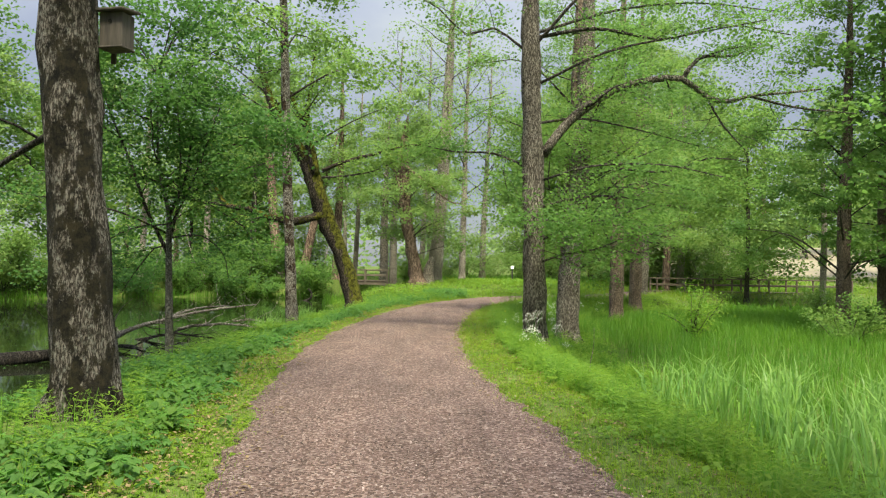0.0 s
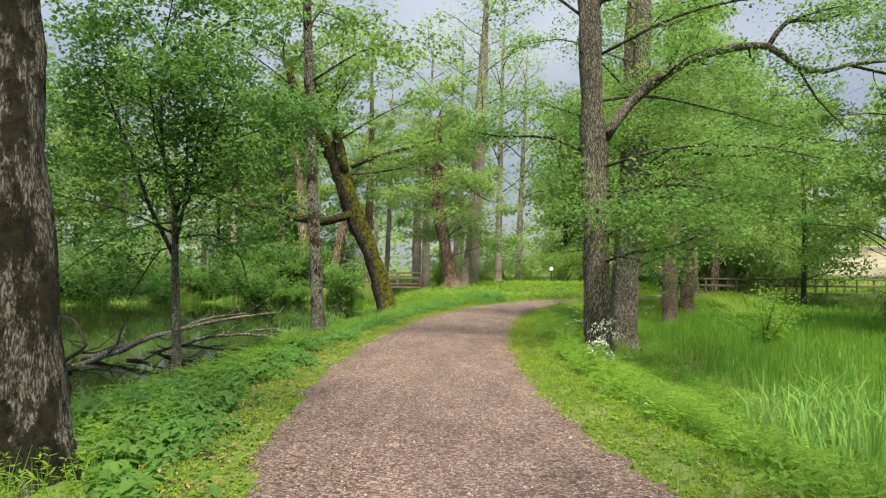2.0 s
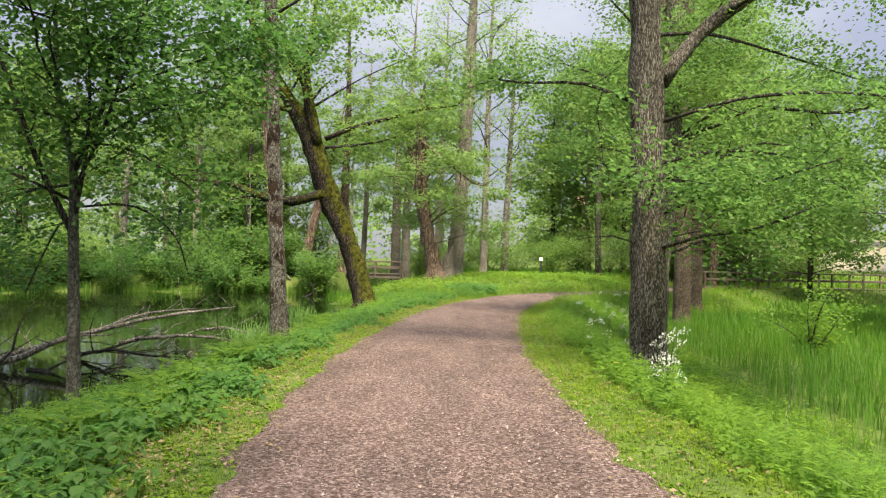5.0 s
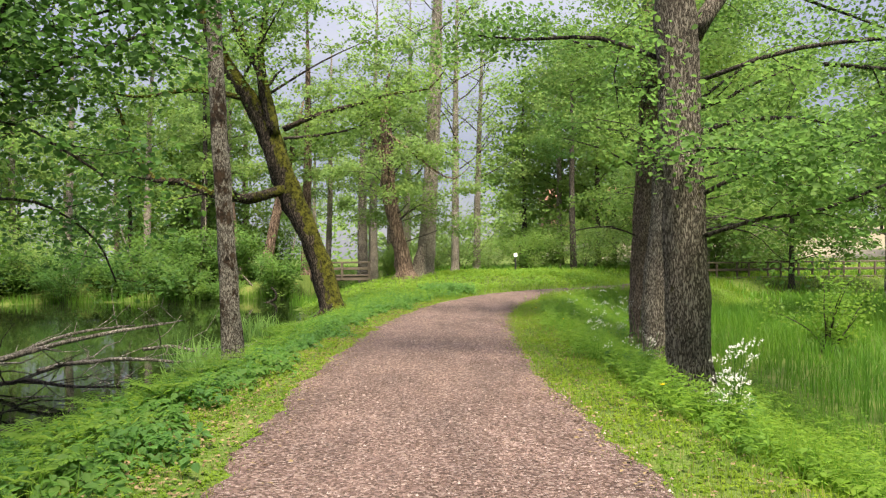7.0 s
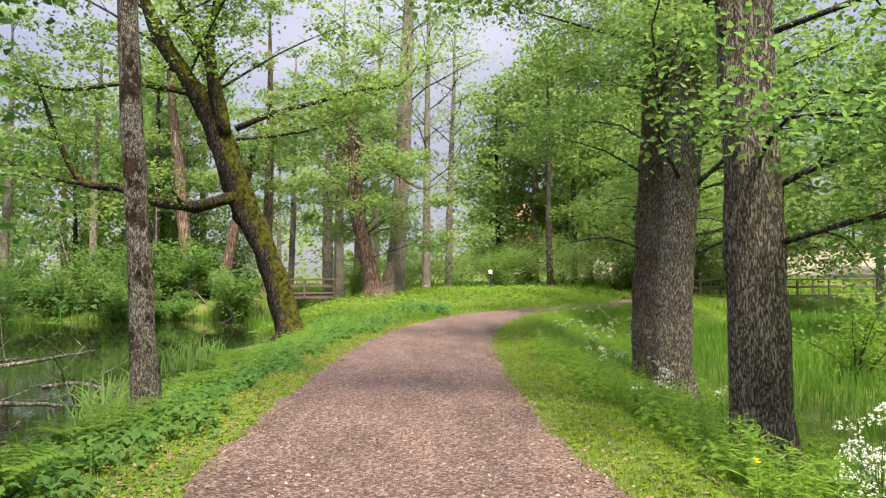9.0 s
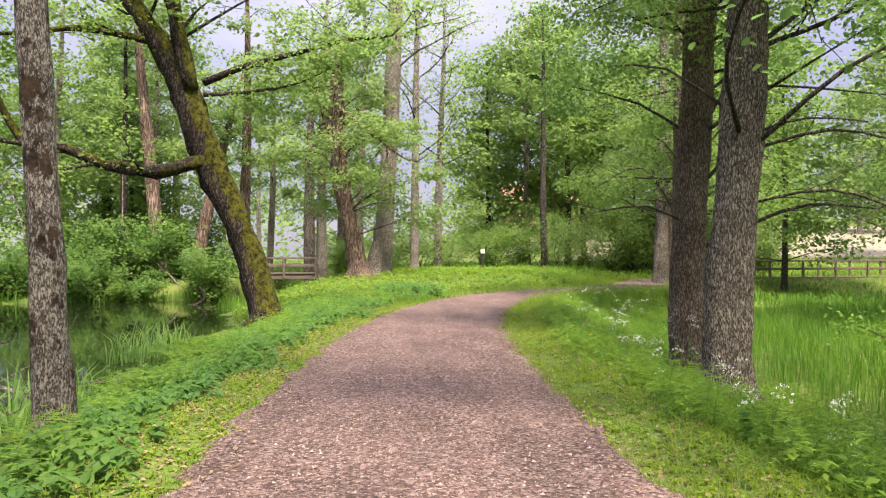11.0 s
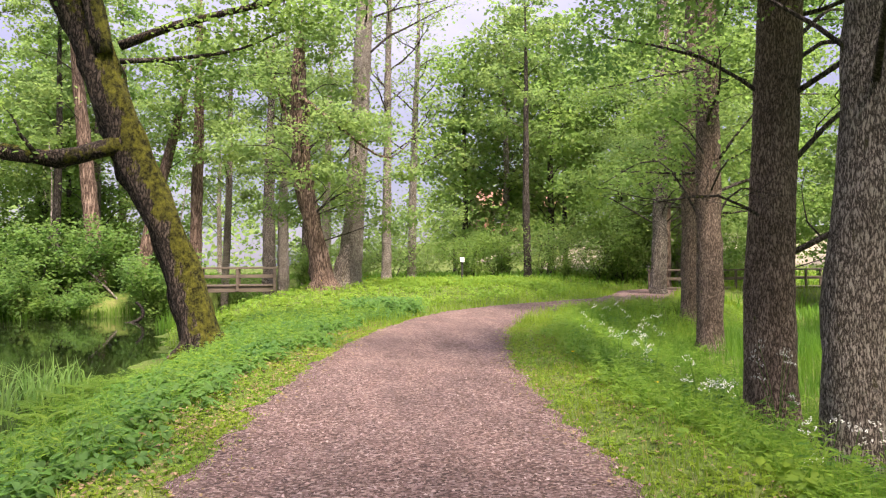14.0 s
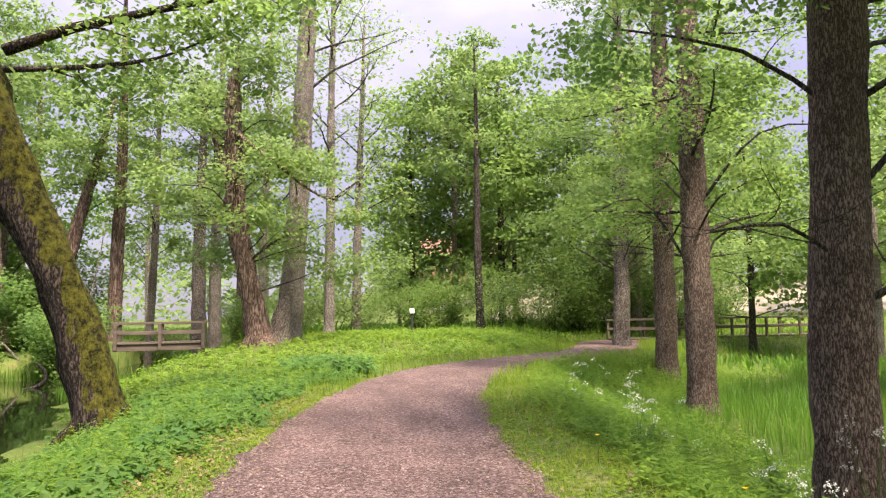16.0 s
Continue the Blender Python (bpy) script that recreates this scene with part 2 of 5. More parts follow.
ROOFTILE = plain_material("roof", (0.20, 0.09, 0.06), (0.30, 0.14, 0.10), 8.0, 0.85)
HOLE_SHADE = plain_material("hole_shade", (0.006, 0.005, 0.004), (0.012, 0.01, 0.008), 10.0, 0.95)
FIELD = plain_material("dry_field", (0.14, 0.125, 0.08), (0.24, 0.20, 0.14), 0.6, 0.95)
GLASS = plain_material("window_pane", (0.03, 0.04, 0.05), (0.06, 0.07, 0.08), 3.0, 0.08, bump_by=0.0)


def gravel_material(name, k=1.0):
    m, nt, p = material(name, 0.93)
    v = coords(nt)
    vo = node(nt, "ShaderNodeTexVoronoi", Scale=50.0)
    nt.links.new(v, vo.inputs["Vector"])
    sep = nt.nodes.new("ShaderNodeSeparateColor")
    nt.links.new(vo.outputs["Color"], sep.inputs["Color"])
    stone = ramp(nt, sep.outputs["Red"], [(0.0, (0.035 * k, 0.022 * k, 0.018 * k)), (0.3, (0.105 * k, 0.066 * k, 0.056 * k)), (0.65, (0.24 * k, 0.16 * k, 0.143 * k)), (0.9, (0.36 * k, 0.27 * k, 0.245 * k)), (1.0, (0.42, 0.34, 0.31))])
    soil = ramp(nt, noise_tex(nt, v, 0.9, 7, 0.6), [(0.32, (0.085, 0.05, 0.039)), (0.68, (0.22, 0.15, 0.136))])
    col = blend(nt, 0.25, stone, soil)
    wear = ramp(nt, noise_tex(nt, coords(nt, (1.0, 0.28, 1)), 1.7, 5), [(0.35, (0.66, 0.655, 0.65)), (0.66, (1.04, 1.01, 0.99))])
    col = blend(nt, 1.0, col, wear, "MULTIPLY")
    nt.links.new(col, p.inputs["Base Color"])
    p.inputs["Specular IOR Level"].default_value = 0.25
    add = nt.nodes.new("ShaderNodeMath")
    add.operation = "MULTIPLY_ADD"
    nt.links.new(vo.outputs["Distance"], add.inputs[0])
    add.inputs[1].default_value = -1.0
    nt.links.new(noise_tex(nt, v, 120, 3), add.inputs[2])
    bump(nt, p, add.outputs[0], 1.0, 0.02)
    return m


def soil_material():
    m, nt, p = material("ground_soil", 0.97)
    v = coords(nt)
    a = ramp(nt, noise_tex(nt, v, 1.1, 8, 0.65), [(0.3, (0.045, 0.075, 0.018)), (0.55, (0.09, 0.13, 0.03)), (0.75, (0.16, 0.15, 0.06))])
    b = ramp(nt, noise_tex(nt, v, 18, 6, 0.7), [(0.35, (0.6, 0.6, 0.6)), (0.7, (1.3, 1.3, 1.3))])
    nt.links.new(blend(nt, 1.0, a, b, "MULTIPLY"), p.inputs["Base Color"])
    p.inputs["Specular IOR Level"].default_value = 0.1
    bump(nt, p, noise_tex(nt, v, 30, 5), 0.6, 0.03)
    return m


def water_material():
    m, nt, p = material("pond_water", 0.04)
    v = coords(nt)
    nt.links.new(ramp(nt, noise_tex(nt, v, 0.35, 4), [(0.3, (0.004, 0.0065, 0.0025)), (0.7, (0.011, 0.016, 0.006))]), p.inputs["Base Color"])
    p.inputs["IOR"].default_value = 1.33
    bump(nt, p, noise_tex(nt, v, 2.2, 3), 0.03, 0.012)
    return m


GRAVEL = gravel_material("gravel", 0.82)
SOIL = soil_material()
WATER = water_material()


def pebble_material():
    m, nt, p = material("pebble", 0.9)
    geo = nt.nodes.new("ShaderNodeNewGeometry")
    nt.links.new(ramp(nt, geo.outputs["Random Per Island"], [(0.0, (0.04, 0.026, 0.021)), (0.5, (0.15, 0.096, 0.083)), (0.85, (0.22, 0.155, 0.138)), (1.0, (0.32, 0.25, 0.23))]), p.inputs["Base Color"])
    return m


PEBBLE = pebble_material()

# ---- mesh helpers ----
RNG = np.random.default_rng(7)


def mesh_of(name, verts, faces, mat, smooth=False):
    """A mesh from an array of points and an array of equal-sized faces."""
    verts, faces = np.asarray(verts, dtype=np.float32), np.asarray(faces, dtype=np.int32)
    me = bpy.data.meshes.new(name)
    me.vertices.add(len(verts))
    me.vertices.foreach_set("co", verts.ravel())
    me.loops.add(faces.size)
    me.loops.foreach_set("vertex_index", faces.ravel())
    me.polygons.add(len(faces))
    me.polygons.foreach_set("loop_start", np.arange(0, faces.size, faces.shape[1], dtype=np.int32))
    if smooth:
        me.polygons.foreach_set("use_smooth", np.ones(len(faces), dtype=bool))
    me.materials.append(mat)
    me.update(calc_edges=True)
    return me


def part_np(name, verts, faces, mat, parent, label="", smooth=False, kind=""):
    ob = new(name, mesh_of(name, verts, faces, mat, smooth))
    ob.parent = parent
    return tagged(ob, label=label, kind=kind)


def part(name, bm, mat, parent, label="", smooth=False):
    me = bpy.data.meshes.new(name)
    bm.normal_update()
    if smooth:
        for f in bm.faces:
            f.smooth = True
    bm.to_mesh(me)
    bm.free()
    me.materials.append(mat)
    ob = new(name, me)
    ob.parent = parent
    return tagged(ob, label=label)


def empty(name, place, label, category, group="", turn=0.0):
    ob = new(name)
    ob.empty_display_size = 0.2
    ob.matrix_world = pose(*place, 0, 0, turn)
    return tagged(ob, label=label, category=category, group=group)


def box_bm(size, at=(0, 0, 0), rot=None, bevel=0.008):
    bm = bmesh.new()
    bmesh.ops.create_cube(bm, size=1)
    bmesh.ops.scale(bm, vec=size, verts=bm.verts)
    if bevel:
        bmesh.ops.bevel(bm, geom=bm.edges[:], offset=bevel, segments=1, affect="EDGES")
    if rot is not None:
        bmesh.ops.transform(bm, matrix=rot, verts=bm.verts)
    bmesh.ops.translate(bm, vec=at, verts=bm.verts)
    return bm


def smooth_line(points, step=0.35):
    """Catmull-Rom through points, resampled at about step."""
    p = np.asarray(points, dtype=float)
    q = np.vstack([2 * p[0] - p[1], p, 2 * p[-1] - p[-2]])
    out = []
    for i in range(1, len(q) - 2):
        n = max(2, int(np.linalg.norm((q[i + 1] - q[i])[:3]) / step))
        for t in np.linspace(0, 1, n, endpoint=False):
            a, b, c, d = q[i - 1], q[i], q[i + 1], q[i + 2]
            out.append(0.5 * (2 * b + (c - a) * t + (2 * a - 5 * b + 4 * c - d) * t * t + (3 * b - a - 3 * c + d) * t ** 3))
    out.append(q[-2])
    return np.array(out)


def tube(line, radii, sides=8, rough=0.0, rng=RNG, ribs=0.0):
    """A closed-ended tube along a line of points: points and quads."""
    line, radii = np.asarray(line, float), np.asarray(radii, float)
    n = len(line)
    tang = np.gradient(line, axis=0)
    tang /= np.linalg.norm(tang, axis=1, keepdims=True) + 1e-9
    ref = np.array([1.0, 0.13, 0.0]) if abs(tang[:, 2]).mean() > 0.5 else np.array([0.0, 0.1, 1.0])
    u = np.cross(tang, ref)
    u /= np.linalg.norm(u, axis=1, keepdims=True) + 1e-9
    v = np.cross(tang, u)
    ang = np.linspace(0, 2 * np.pi, sides, endpoint=False)
    r = radii[:, None] * np.ones((n, sides))
    if rough:
        r *= 1 + rough * rng.standard_normal((n, sides)) * 0.5
    if ribs:
        r *= 1 + ribs * np.sin(ang * 5 + 0.7)[None, :] * np.linspace(1, 0.2, n)[:, None]
    if rough:
        along = np.cumsum(np.concatenate([[0], np.linalg.norm(np.diff(line, axis=0), axis=1)]))[:, None]
        r *= 1 + rough * (0.55 * np.sin(along * 2.3 + 2 * ang[None] + 1.0) + 0.45 * np.sin(along * 4.7 - 3 * ang[None]) + 0.3 * np.cos(along * 1.1 + ang[None]))
    ring = line[:, None] + r[..., None] * (np.cos(ang)[None, :, None] * u[:, None] + np.sin(ang)[None, :, None] * v[:, None])
    verts = np.vstack([ring.reshape(-1, 3), line[:1], line[-1:]])
    i, j = np.meshgrid(np.arange(n - 1), np.arange(sides), indexing="ij")
    k = (j + 1) % sides
    quads = np.stack([i * sides + j, i * sides + k, (i + 1) * sides + k, (i + 1) * sides + j], -1).reshape(-1, 4)
    js = np.arange(0, sides, 2)
    a, b = n * sides, n * sides + 1
    cap0 = np.stack([np.full(len(js), a), (js + 2) % sides, (js + 1) % sides, js], -1)
    top = (n - 1) * sides
    cap1 = np.stack([np.full(len(js), b), top + js, top + (js + 1) % sides, top + (js + 2) % sides], -1)
    return verts, np.vstack([quads, cap0, cap1])


def join(pieces):
    vs, fs, at = [], [], 0
    for v, f in pieces:
        vs.append(v)
        fs.append(f + at)
        at += len(v)
    return np.vstack(vs), np.vstack(fs)


def leaf_quads(centre, along, normal, length, width, fold=0.12):
    """Pointed, folded leaves, one quad each."""
    along = along / (np.linalg.norm(along, axis=1, keepdims=True) + 1e-9)
    side = np.cross(normal, along)
    side /= np.linalg.norm(side, axis=1, keepdims=True) + 1e-9
    nrm = np.cross(along, side)
    L, W = length[:, None], width[:, None]
    base, tip = centre - along * L * 0.5, centre + along * L * 0.5
    mid = centre - along * L * 0.06 + nrm * L * fold
    verts = np.stack([base, mid + side * W * 0.5, tip, mid - side * W * 0.5], 1).reshape(-1, 3)
    return verts, np.arange(len(centre) * 4).reshape(-1, 4)


def leaf_blades(centre, along, normal, length, width, fold=0.12):
    """Rounder leaves for near plants: two quads each, folded at the midrib."""
    along = along / (np.linalg.norm(along, axis=1, keepdims=True) + 1e-9)
    side = np.cross(normal, along)
    side /= np.linalg.norm(side, axis=1, keepdims=True) + 1e-9
    nrm = np.cross(along, side)
    L, W = length[:, None], width[:, None]
    base, tip = centre - along * L * 0.5, centre + along * L * 0.5 - nrm * L * 0.1
    low, high = centre - along * L * 0.22 + nrm * L * fold, centre + along * L * 0.18 + nrm * L * fold * 0.8
    verts = np.stack([base, low + side * W * 0.46, high + side * W * 0.42, tip, high - side * W * 0.42, low - side * W * 0.46], 1).reshape(-1, 3)
    k = np.arange(len(centre))[:, None] * 6
    return verts, np.stack([k + np.array([[0, 1, 2, 3]]), k + np.array([[0, 3, 4, 5]])], 1).reshape(-1, 4)


def blades(base, height, width, lean, rng):
    """Grass blades of two quads' length: a bent, tapering strip each (one quad below, one closing above)."""
    n = len(base)
    a = rng.uniform(0, 2 * np.pi, n)
    d = np.stack([np.cos(a), np.sin(a), np.zeros(n)], 1)
    s = np.stack([-np.sin(a), np.cos(a), np.zeros(n)], 1)
    up = np.array([0, 0, 1.0])
    h, w, l = height[:, None], width[:, None], lean[:, None]
    mid = base + up * h * 0.6 + d * h * l * 0.35
    tip = base + up * h * (1 - 0.35 * l) + d * h * l
    verts = np.stack([base - s * w * 0.5, base + s * w * 0.5, mid + s * w * 0.42, tip + s * w * 0.06, tip - s * w * 0.06, mid - s * w * 0.42], 1).reshape(-1, 3)
    k = np.arange(n)[:, None] * 6
    return verts, np.stack([k + np.array([[0, 1, 2, 5]]), k + np.array([[5, 2, 3, 4]])], 1).reshape(-1, 4)


def short_blades(base, height, width, lean, rng):
    """Short grass: one tapering quad a blade."""
    n = len(base)
    a = rng.uniform(0, 2 * np.pi, n)
    d = np.stack([np.cos(a), np.sin(a), np.zeros(n)], 1)
    s = np.stack([-np.sin(a), np.cos(a), np.zeros(n)], 1)
    h, w, l = height[:, None], width[:, None], lean[:, None]
    tip = base + np.array([0, 0, 1.0]) * h + d * h * l
    verts = np.stack([base - s * w * 0.5, base + s * w * 0.5, tip + s * w * 0.1, tip - s * w * 0.1], 1).reshape(-1, 3)
    return verts, np.arange(n * 4).reshape(-1, 4)


# ---- the lie of the land ----
LANE = np.array([(0.1, -30), (0.05, -14), (0.0, -4), (0.02, 3), (-0.15, 6.2), (-0.55, 9), (-0.86, 12), (-0.95, 15.5), (-0.88, 19), (-0.6, 22.5),
                 (-0.2, 26), (0.5, 29.7), (1.45, 33.2), (2.9, 36.8), (5.0, 39.9), (7.6, 42.0), (10.4, 44.4), (12.6, 48.0), (14.6, 51.6), (18.0, 53.0), (30, 53.2), (48, 54)])
LANE = smooth_line(LANE, 0.8)
HALF = 1.42
WATER_Z = -0.6


def lane_half(y, side):
    """Half width of the gravel: it spreads towards the pond in the first stretch."""
    return HALF + (np.interp(y, [-30, 8, 16, 22, 30, 40], [0.26, 0.26, 0.24, 0.12, 0.08, 0.0]) if side < 0 else np.interp(y, [-30, 3, 8, 18, 30], [0.12, 0.12, 0.04, 0.06, 0.0]))


def lane_side(x, y):
    """Distance from the lane's middle: left of it negative."""
    x, y = np.asarray(x, float), np.asarray(y, float)
    flat = np.stack([x.ravel(), y.ravel()], 1)
    best, sign = np.full(len(flat), 1e9), np.ones(len(flat))
    for a, b in zip(LANE[:-1], LANE[1:]):
        ab = b - a
        ap = flat - a
        t = np.clip((ap @ ab) / (ab @ ab), 0, 1)
        off = ap - t[:, None] * ab
        d = np.hypot(off[:, 0], off[:, 1])
        s = np.where(ab[0] * ap[:, 1] - ab[1] * ap[:, 0] > 0, -1.0, 1.0)
        closer = d < best
        best, sign = np.where(closer, d, best), np.where(closer, s, sign)
    return (best * sign).reshape(x.shape)


def step(t):
    t = np.clip(t, 0, 1)
    return t * t * (3 - 2 * t)


def wobble(x, y, s=1.0):
    return (np.sin(x * 0.9 * s + 1.3) * np.cos(y * 0.73 * s) + 0.6 * np.sin(x * 1.9 * s - y * 1.7 * s) + 0.4 * np.cos(y * 3.1 * s + x * 0.6)) / 2


def pond(x, y):
    """How far inside the pond's shore a place lies (outside: minus)."""
    shore = np.interp(y, [-40, 0, 6, 12, 16, 20, 25, 30, 34, 38, 42, 45, 60], [-7.5, -7.0, -6.6, -6.2, -5.9, -5.3, -4.95, -4.7, -4.9, -5.6, -6.0, -4.6, -4.4])
    e = np.minimum(shore - x, x + 21 + 2.5 * np.sin(y * 0.21))
    far = np.interp(x, [-30, -16, -9, -7.2, -6.8, -4, -3], [44, 46.0, 47.5, 48.5, 62, 62, 62])
    return np.minimum(np.minimum(e, far - y), y + 34) + 0.25 * wobble(x, y)


def ground_z(x, y):
    x, y = np.asarray(x, float), np.asarray(y, float)
    s = lane_side(x, y)
    d = np.abs(s) - HALF
    e = pond(x, y)
    left = np.where(e < 0, -0.6 * step((e + 2.6) / 2.6), -0.6 - 0.9 * step(e / 3))
    rise = 0.5 * step((y - 37) / 11) * step((d - 0.3) / 4)
    left = left + rise * step((-e - 0.3) / 3)
    right = -0.88 * step((d - 0.5) / 2.7)
    far = step((y - 50) / 6) * step((x - 4) / 8)
    right = right * (1 - far) + 0.05 * far
    far_right = step((np.hypot(x - 10, y - 20) - 34) / 8)
    right = right * (1 - far_right) + 0.1 * far_right
    z = np.where(s < 0, left, right)
    z = z + 0.035 * wobble(x, y, 1.6) * step((d - 0.1) / 1.5)
    z = z + 0.10 * np.clip(y - 60, 0, 70) * step((x - 12) / 14)
    return z - 0.035 * (d < 0.42)


def axis_steps(lo, hi, fine_lo, fine_hi, fine):
    inner = np.arange(fine_lo, fine_hi + fine, fine)
    out_hi = fine_hi + np.cumsum(fine * 1.28 ** np.arange(1, 60))
    out_lo = fine_lo - np.cumsum(fine * 1.28 ** np.arange(1, 60))
    return np.concatenate([out_lo[out_lo > lo][::-1], inner, out_hi[out_hi < hi]])


gx, gy = axis_steps(-900, 900, -14, 16, 0.28), axis_steps(-900, 900, -6, 58, 0.32)
GX, GY = np.meshgrid(gx, gy, indexing="xy")
gverts = np.stack([GX, GY, ground_z(GX, GY)], -1).reshape(-1, 3)
gi, gj = np.meshgrid(np.arange(len(gy) - 1), np.arange(len(gx) - 1), indexing="ij")
k0 = gi * len(gx) + gj
gfaces = np.stack([k0, k0 + 1, k0 + 1 + len(gx), k0 + len(gx)], -1).reshape(-1, 4)
tagged(new("ground", mesh_of("ground", gverts, gfaces, SOIL, True)), "uneven grassy ground sloping to pond and marsh", "ground", kind="structure")

# the lane of red gravel, with a ragged edge
fineL = smooth_line(LANE[::3], 0.16)
fn = np.gradient(fineL, axis=0)
fn = np.stack([fn[:, 1], -fn[:, 0]], 1) / np.hypot(fn[:, 0], fn[:, 1])[:, None]
cols = np.linspace(-1, 1, 25)
ragL = lane_half(fineL[:, 1], -1) + 0.13 * wobble(fineL[:, 0] * 0 + 3, fineL[:, 1], 3.3) + 0.045 * RNG.standard_normal(len(fineL))
ragR = lane_half(fineL[:, 1], 1) + 0.12 * wobble(fineL[:, 0] * 0 + 9, fineL[:, 1], 2.9) + 0.045 * RNG.standard_normal(len(fineL))
half = np.where(cols[None, :] < 0, ragL[:, None], ragR[:, None])
px = fineL[:, 0:1] + fn[:, 0:1] * cols[None, :] * half
py = fineL[:, 1:2] + fn[:, 1:2] * cols[None, :] * half
pz = 0.022 * (1 - cols[None, :] ** 2) - 0.012 * np.exp(-((np.abs(cols[None, :]) - 0.5) / 0.15) ** 2) + 0.006 * wobble(px, py, 4) + np.where(np.abs(cols[None, :]) > 0.99, -0.05, 0.0)
pv = np.stack([px, py, pz], -1).reshape(-1, 3)
pi_, pj_ = np.meshgrid(np.arange(len(fineL) - 1), np.arange(len(cols) - 1), indexing="ij")
k1 = pi_ * len(cols) + pj_
tagged(new("road", mesh_of("road", pv, np.stack([k1, k1 + len(cols), k1 + len(cols) + 1, k1 + 1], -1).reshape(-1, 4)[:, ::-1], GRAVEL, True)), "reddish gravel footpath with worn wheel tracks", "path", kind="structure")

wx = np.linspace(-30, -3.5, 40)
wy = np.linspace(-36, 63, 80)
WX, WY = np.meshgrid(wx, wy)
w0 = (np.arange(79)[:, None] * 40 + np.arange(39)[None, :])
tagged(new("water", mesh_of("water", np.stack([WX, WY, np.full_like(WX, WATER_Z)], -1).reshape(-1, 3), np.stack([w0, w0 + 1, w0 + 41, w0 + 40], -1).reshape(-1, 4), WATER, True)), "still dark pond water mirroring the trees", "water", kind="structure")

# ---- trees ----


def wander(p0, d0, length, n, rng, bend=0.25, lift=0.0):
    """A crooked line from p0 in direction d0."""
    p, d = np.array(p0, float), np.array(d0, float)
    d /= np.linalg.norm(d)
    out = [p.copy()]
    for _ in range(n):
        d = d + bend * rng.standard_normal(3) * np.array([1, 1, 0.6]) + np.array([0, 0, lift])
        d /= np.linalg.norm(d)
        p = p + d * length / n
        out.append(p.copy())
    return np.array(out)


def side_shoots(line, r0, rng, count, length, lift=0.0, start=0.2, flat=0.5):
    """Crooked side shoots of a limb: a list of (line, radii)."""
    made = []
    for t in np.linspace(start, 0.97, count):
        f = t * (len(line) - 1)
        i = min(int(f), len(line) - 2)
        p = line[i] + (line[i + 1] - line[i]) * (f - i)
        along = line[i + 1] - line[i]
        along /= np.linalg.norm(along) + 1e-9
        out = np.cross(along, (0, 0, 1)) * rng.choice([-1, 1]) + 0.5 * along + rng.standard_normal(3) * 0.35 * np.array([1, 1, flat])
        ln = length * (1.15 - 0.7 * t) * rng.uniform(0.6, 1.2)
        sl = wander(p, out, ln, 4, rng, 0.3, lift)
        made.append((sl, np.linspace(max(0.006, r0 * (1 - t) * 0.45), 0.004, len(sl))))
    return made


def leaves_at(centres, count, rng, size, spread, flat=0.45, keep_clear=True, make=leaf_quads):
    c = centres[rng.integers(0, len(centres), count)]
    p = c + rng.standard_normal((count, 3)) * spread * np.array([1, 1, flat])
    if keep_clear:
        near = p[:, 2] < 4.2
        s = np.full(count, 9.0)
        if near.any():
            s[near] = np.abs(lane_side(p[near, 0], p[near, 1]))
        p = p[s > 1.75]
        count = len(p)
    a = rng.uniform(0, 2 * np.pi, count)
    along = np.stack([np.cos(a), np.sin(a), rng.normal(-0.25, 0.35, count)], 1)
    nrm = np.stack([rng.normal(0, 0.75, count), rng.normal(-0.15, 0.75, count), np.ones(count)], 1)
    ln = size * rng.uniform(0.6, 1.25, count)
    return make(p, along, nrm, ln, ln * rng.uniform(0.55, 0.8, count), 0.1)


def clump_leaves(lobes, count, rng, size, keep_clear=True):
    """Leaves in uneven clumps on the outside of rounded lobes (x, y, z, radius)."""
    lobes = np.asarray(lobes, float)
    subs = []
    for x, y, z, r in lobes:
        for _ in range(20):
            d = rng.standard_normal(3)
            d /= np.linalg.norm(d)
            q = np.array([x, y, z]) + d * r * np.array([1.1, 1.1, 0.55]) * rng.uniform(0.3, 1.2)
            subs.append((*q, r * rng.uniform(0.13, 0.30), *d))
    subs = np.array(subs)
    wgt = subs[:, 3] ** 2
    i = rng.choice(len(subs), count, p=wgt / wgt.sum())
    p = subs[i, :3] + rng.standard_normal((count, 3)) * subs[i, 3:4] * np.array([1, 1, 0.42])
    if keep_clear:
        near = p[:, 2] < 4.2
        s = np.full(count, 9.0)
        if near.any():
            s[near] = np.abs(lane_side(p[near, 0], p[near, 1]))
        ok = s > 1.75
        p, i = p[ok], i[ok]
        count = len(p)
    a = rng.uniform(0, 2 * np.pi, count)
    along = np.stack([np.cos(a), np.sin(a), rng.normal(-0.3, 0.4, count)], 1)
    nrm = 0.7 * subs[i, 4:7] + np.array([0, 0, 0.5]) + rng.normal(0, 0.5, (count, 3))
    ln = size * rng.uniform(0.55, 1.3, count)
    return leaf_quads(p, along, nrm, ln, ln * rng.uniform(0.55, 0.8, count), 0.1)


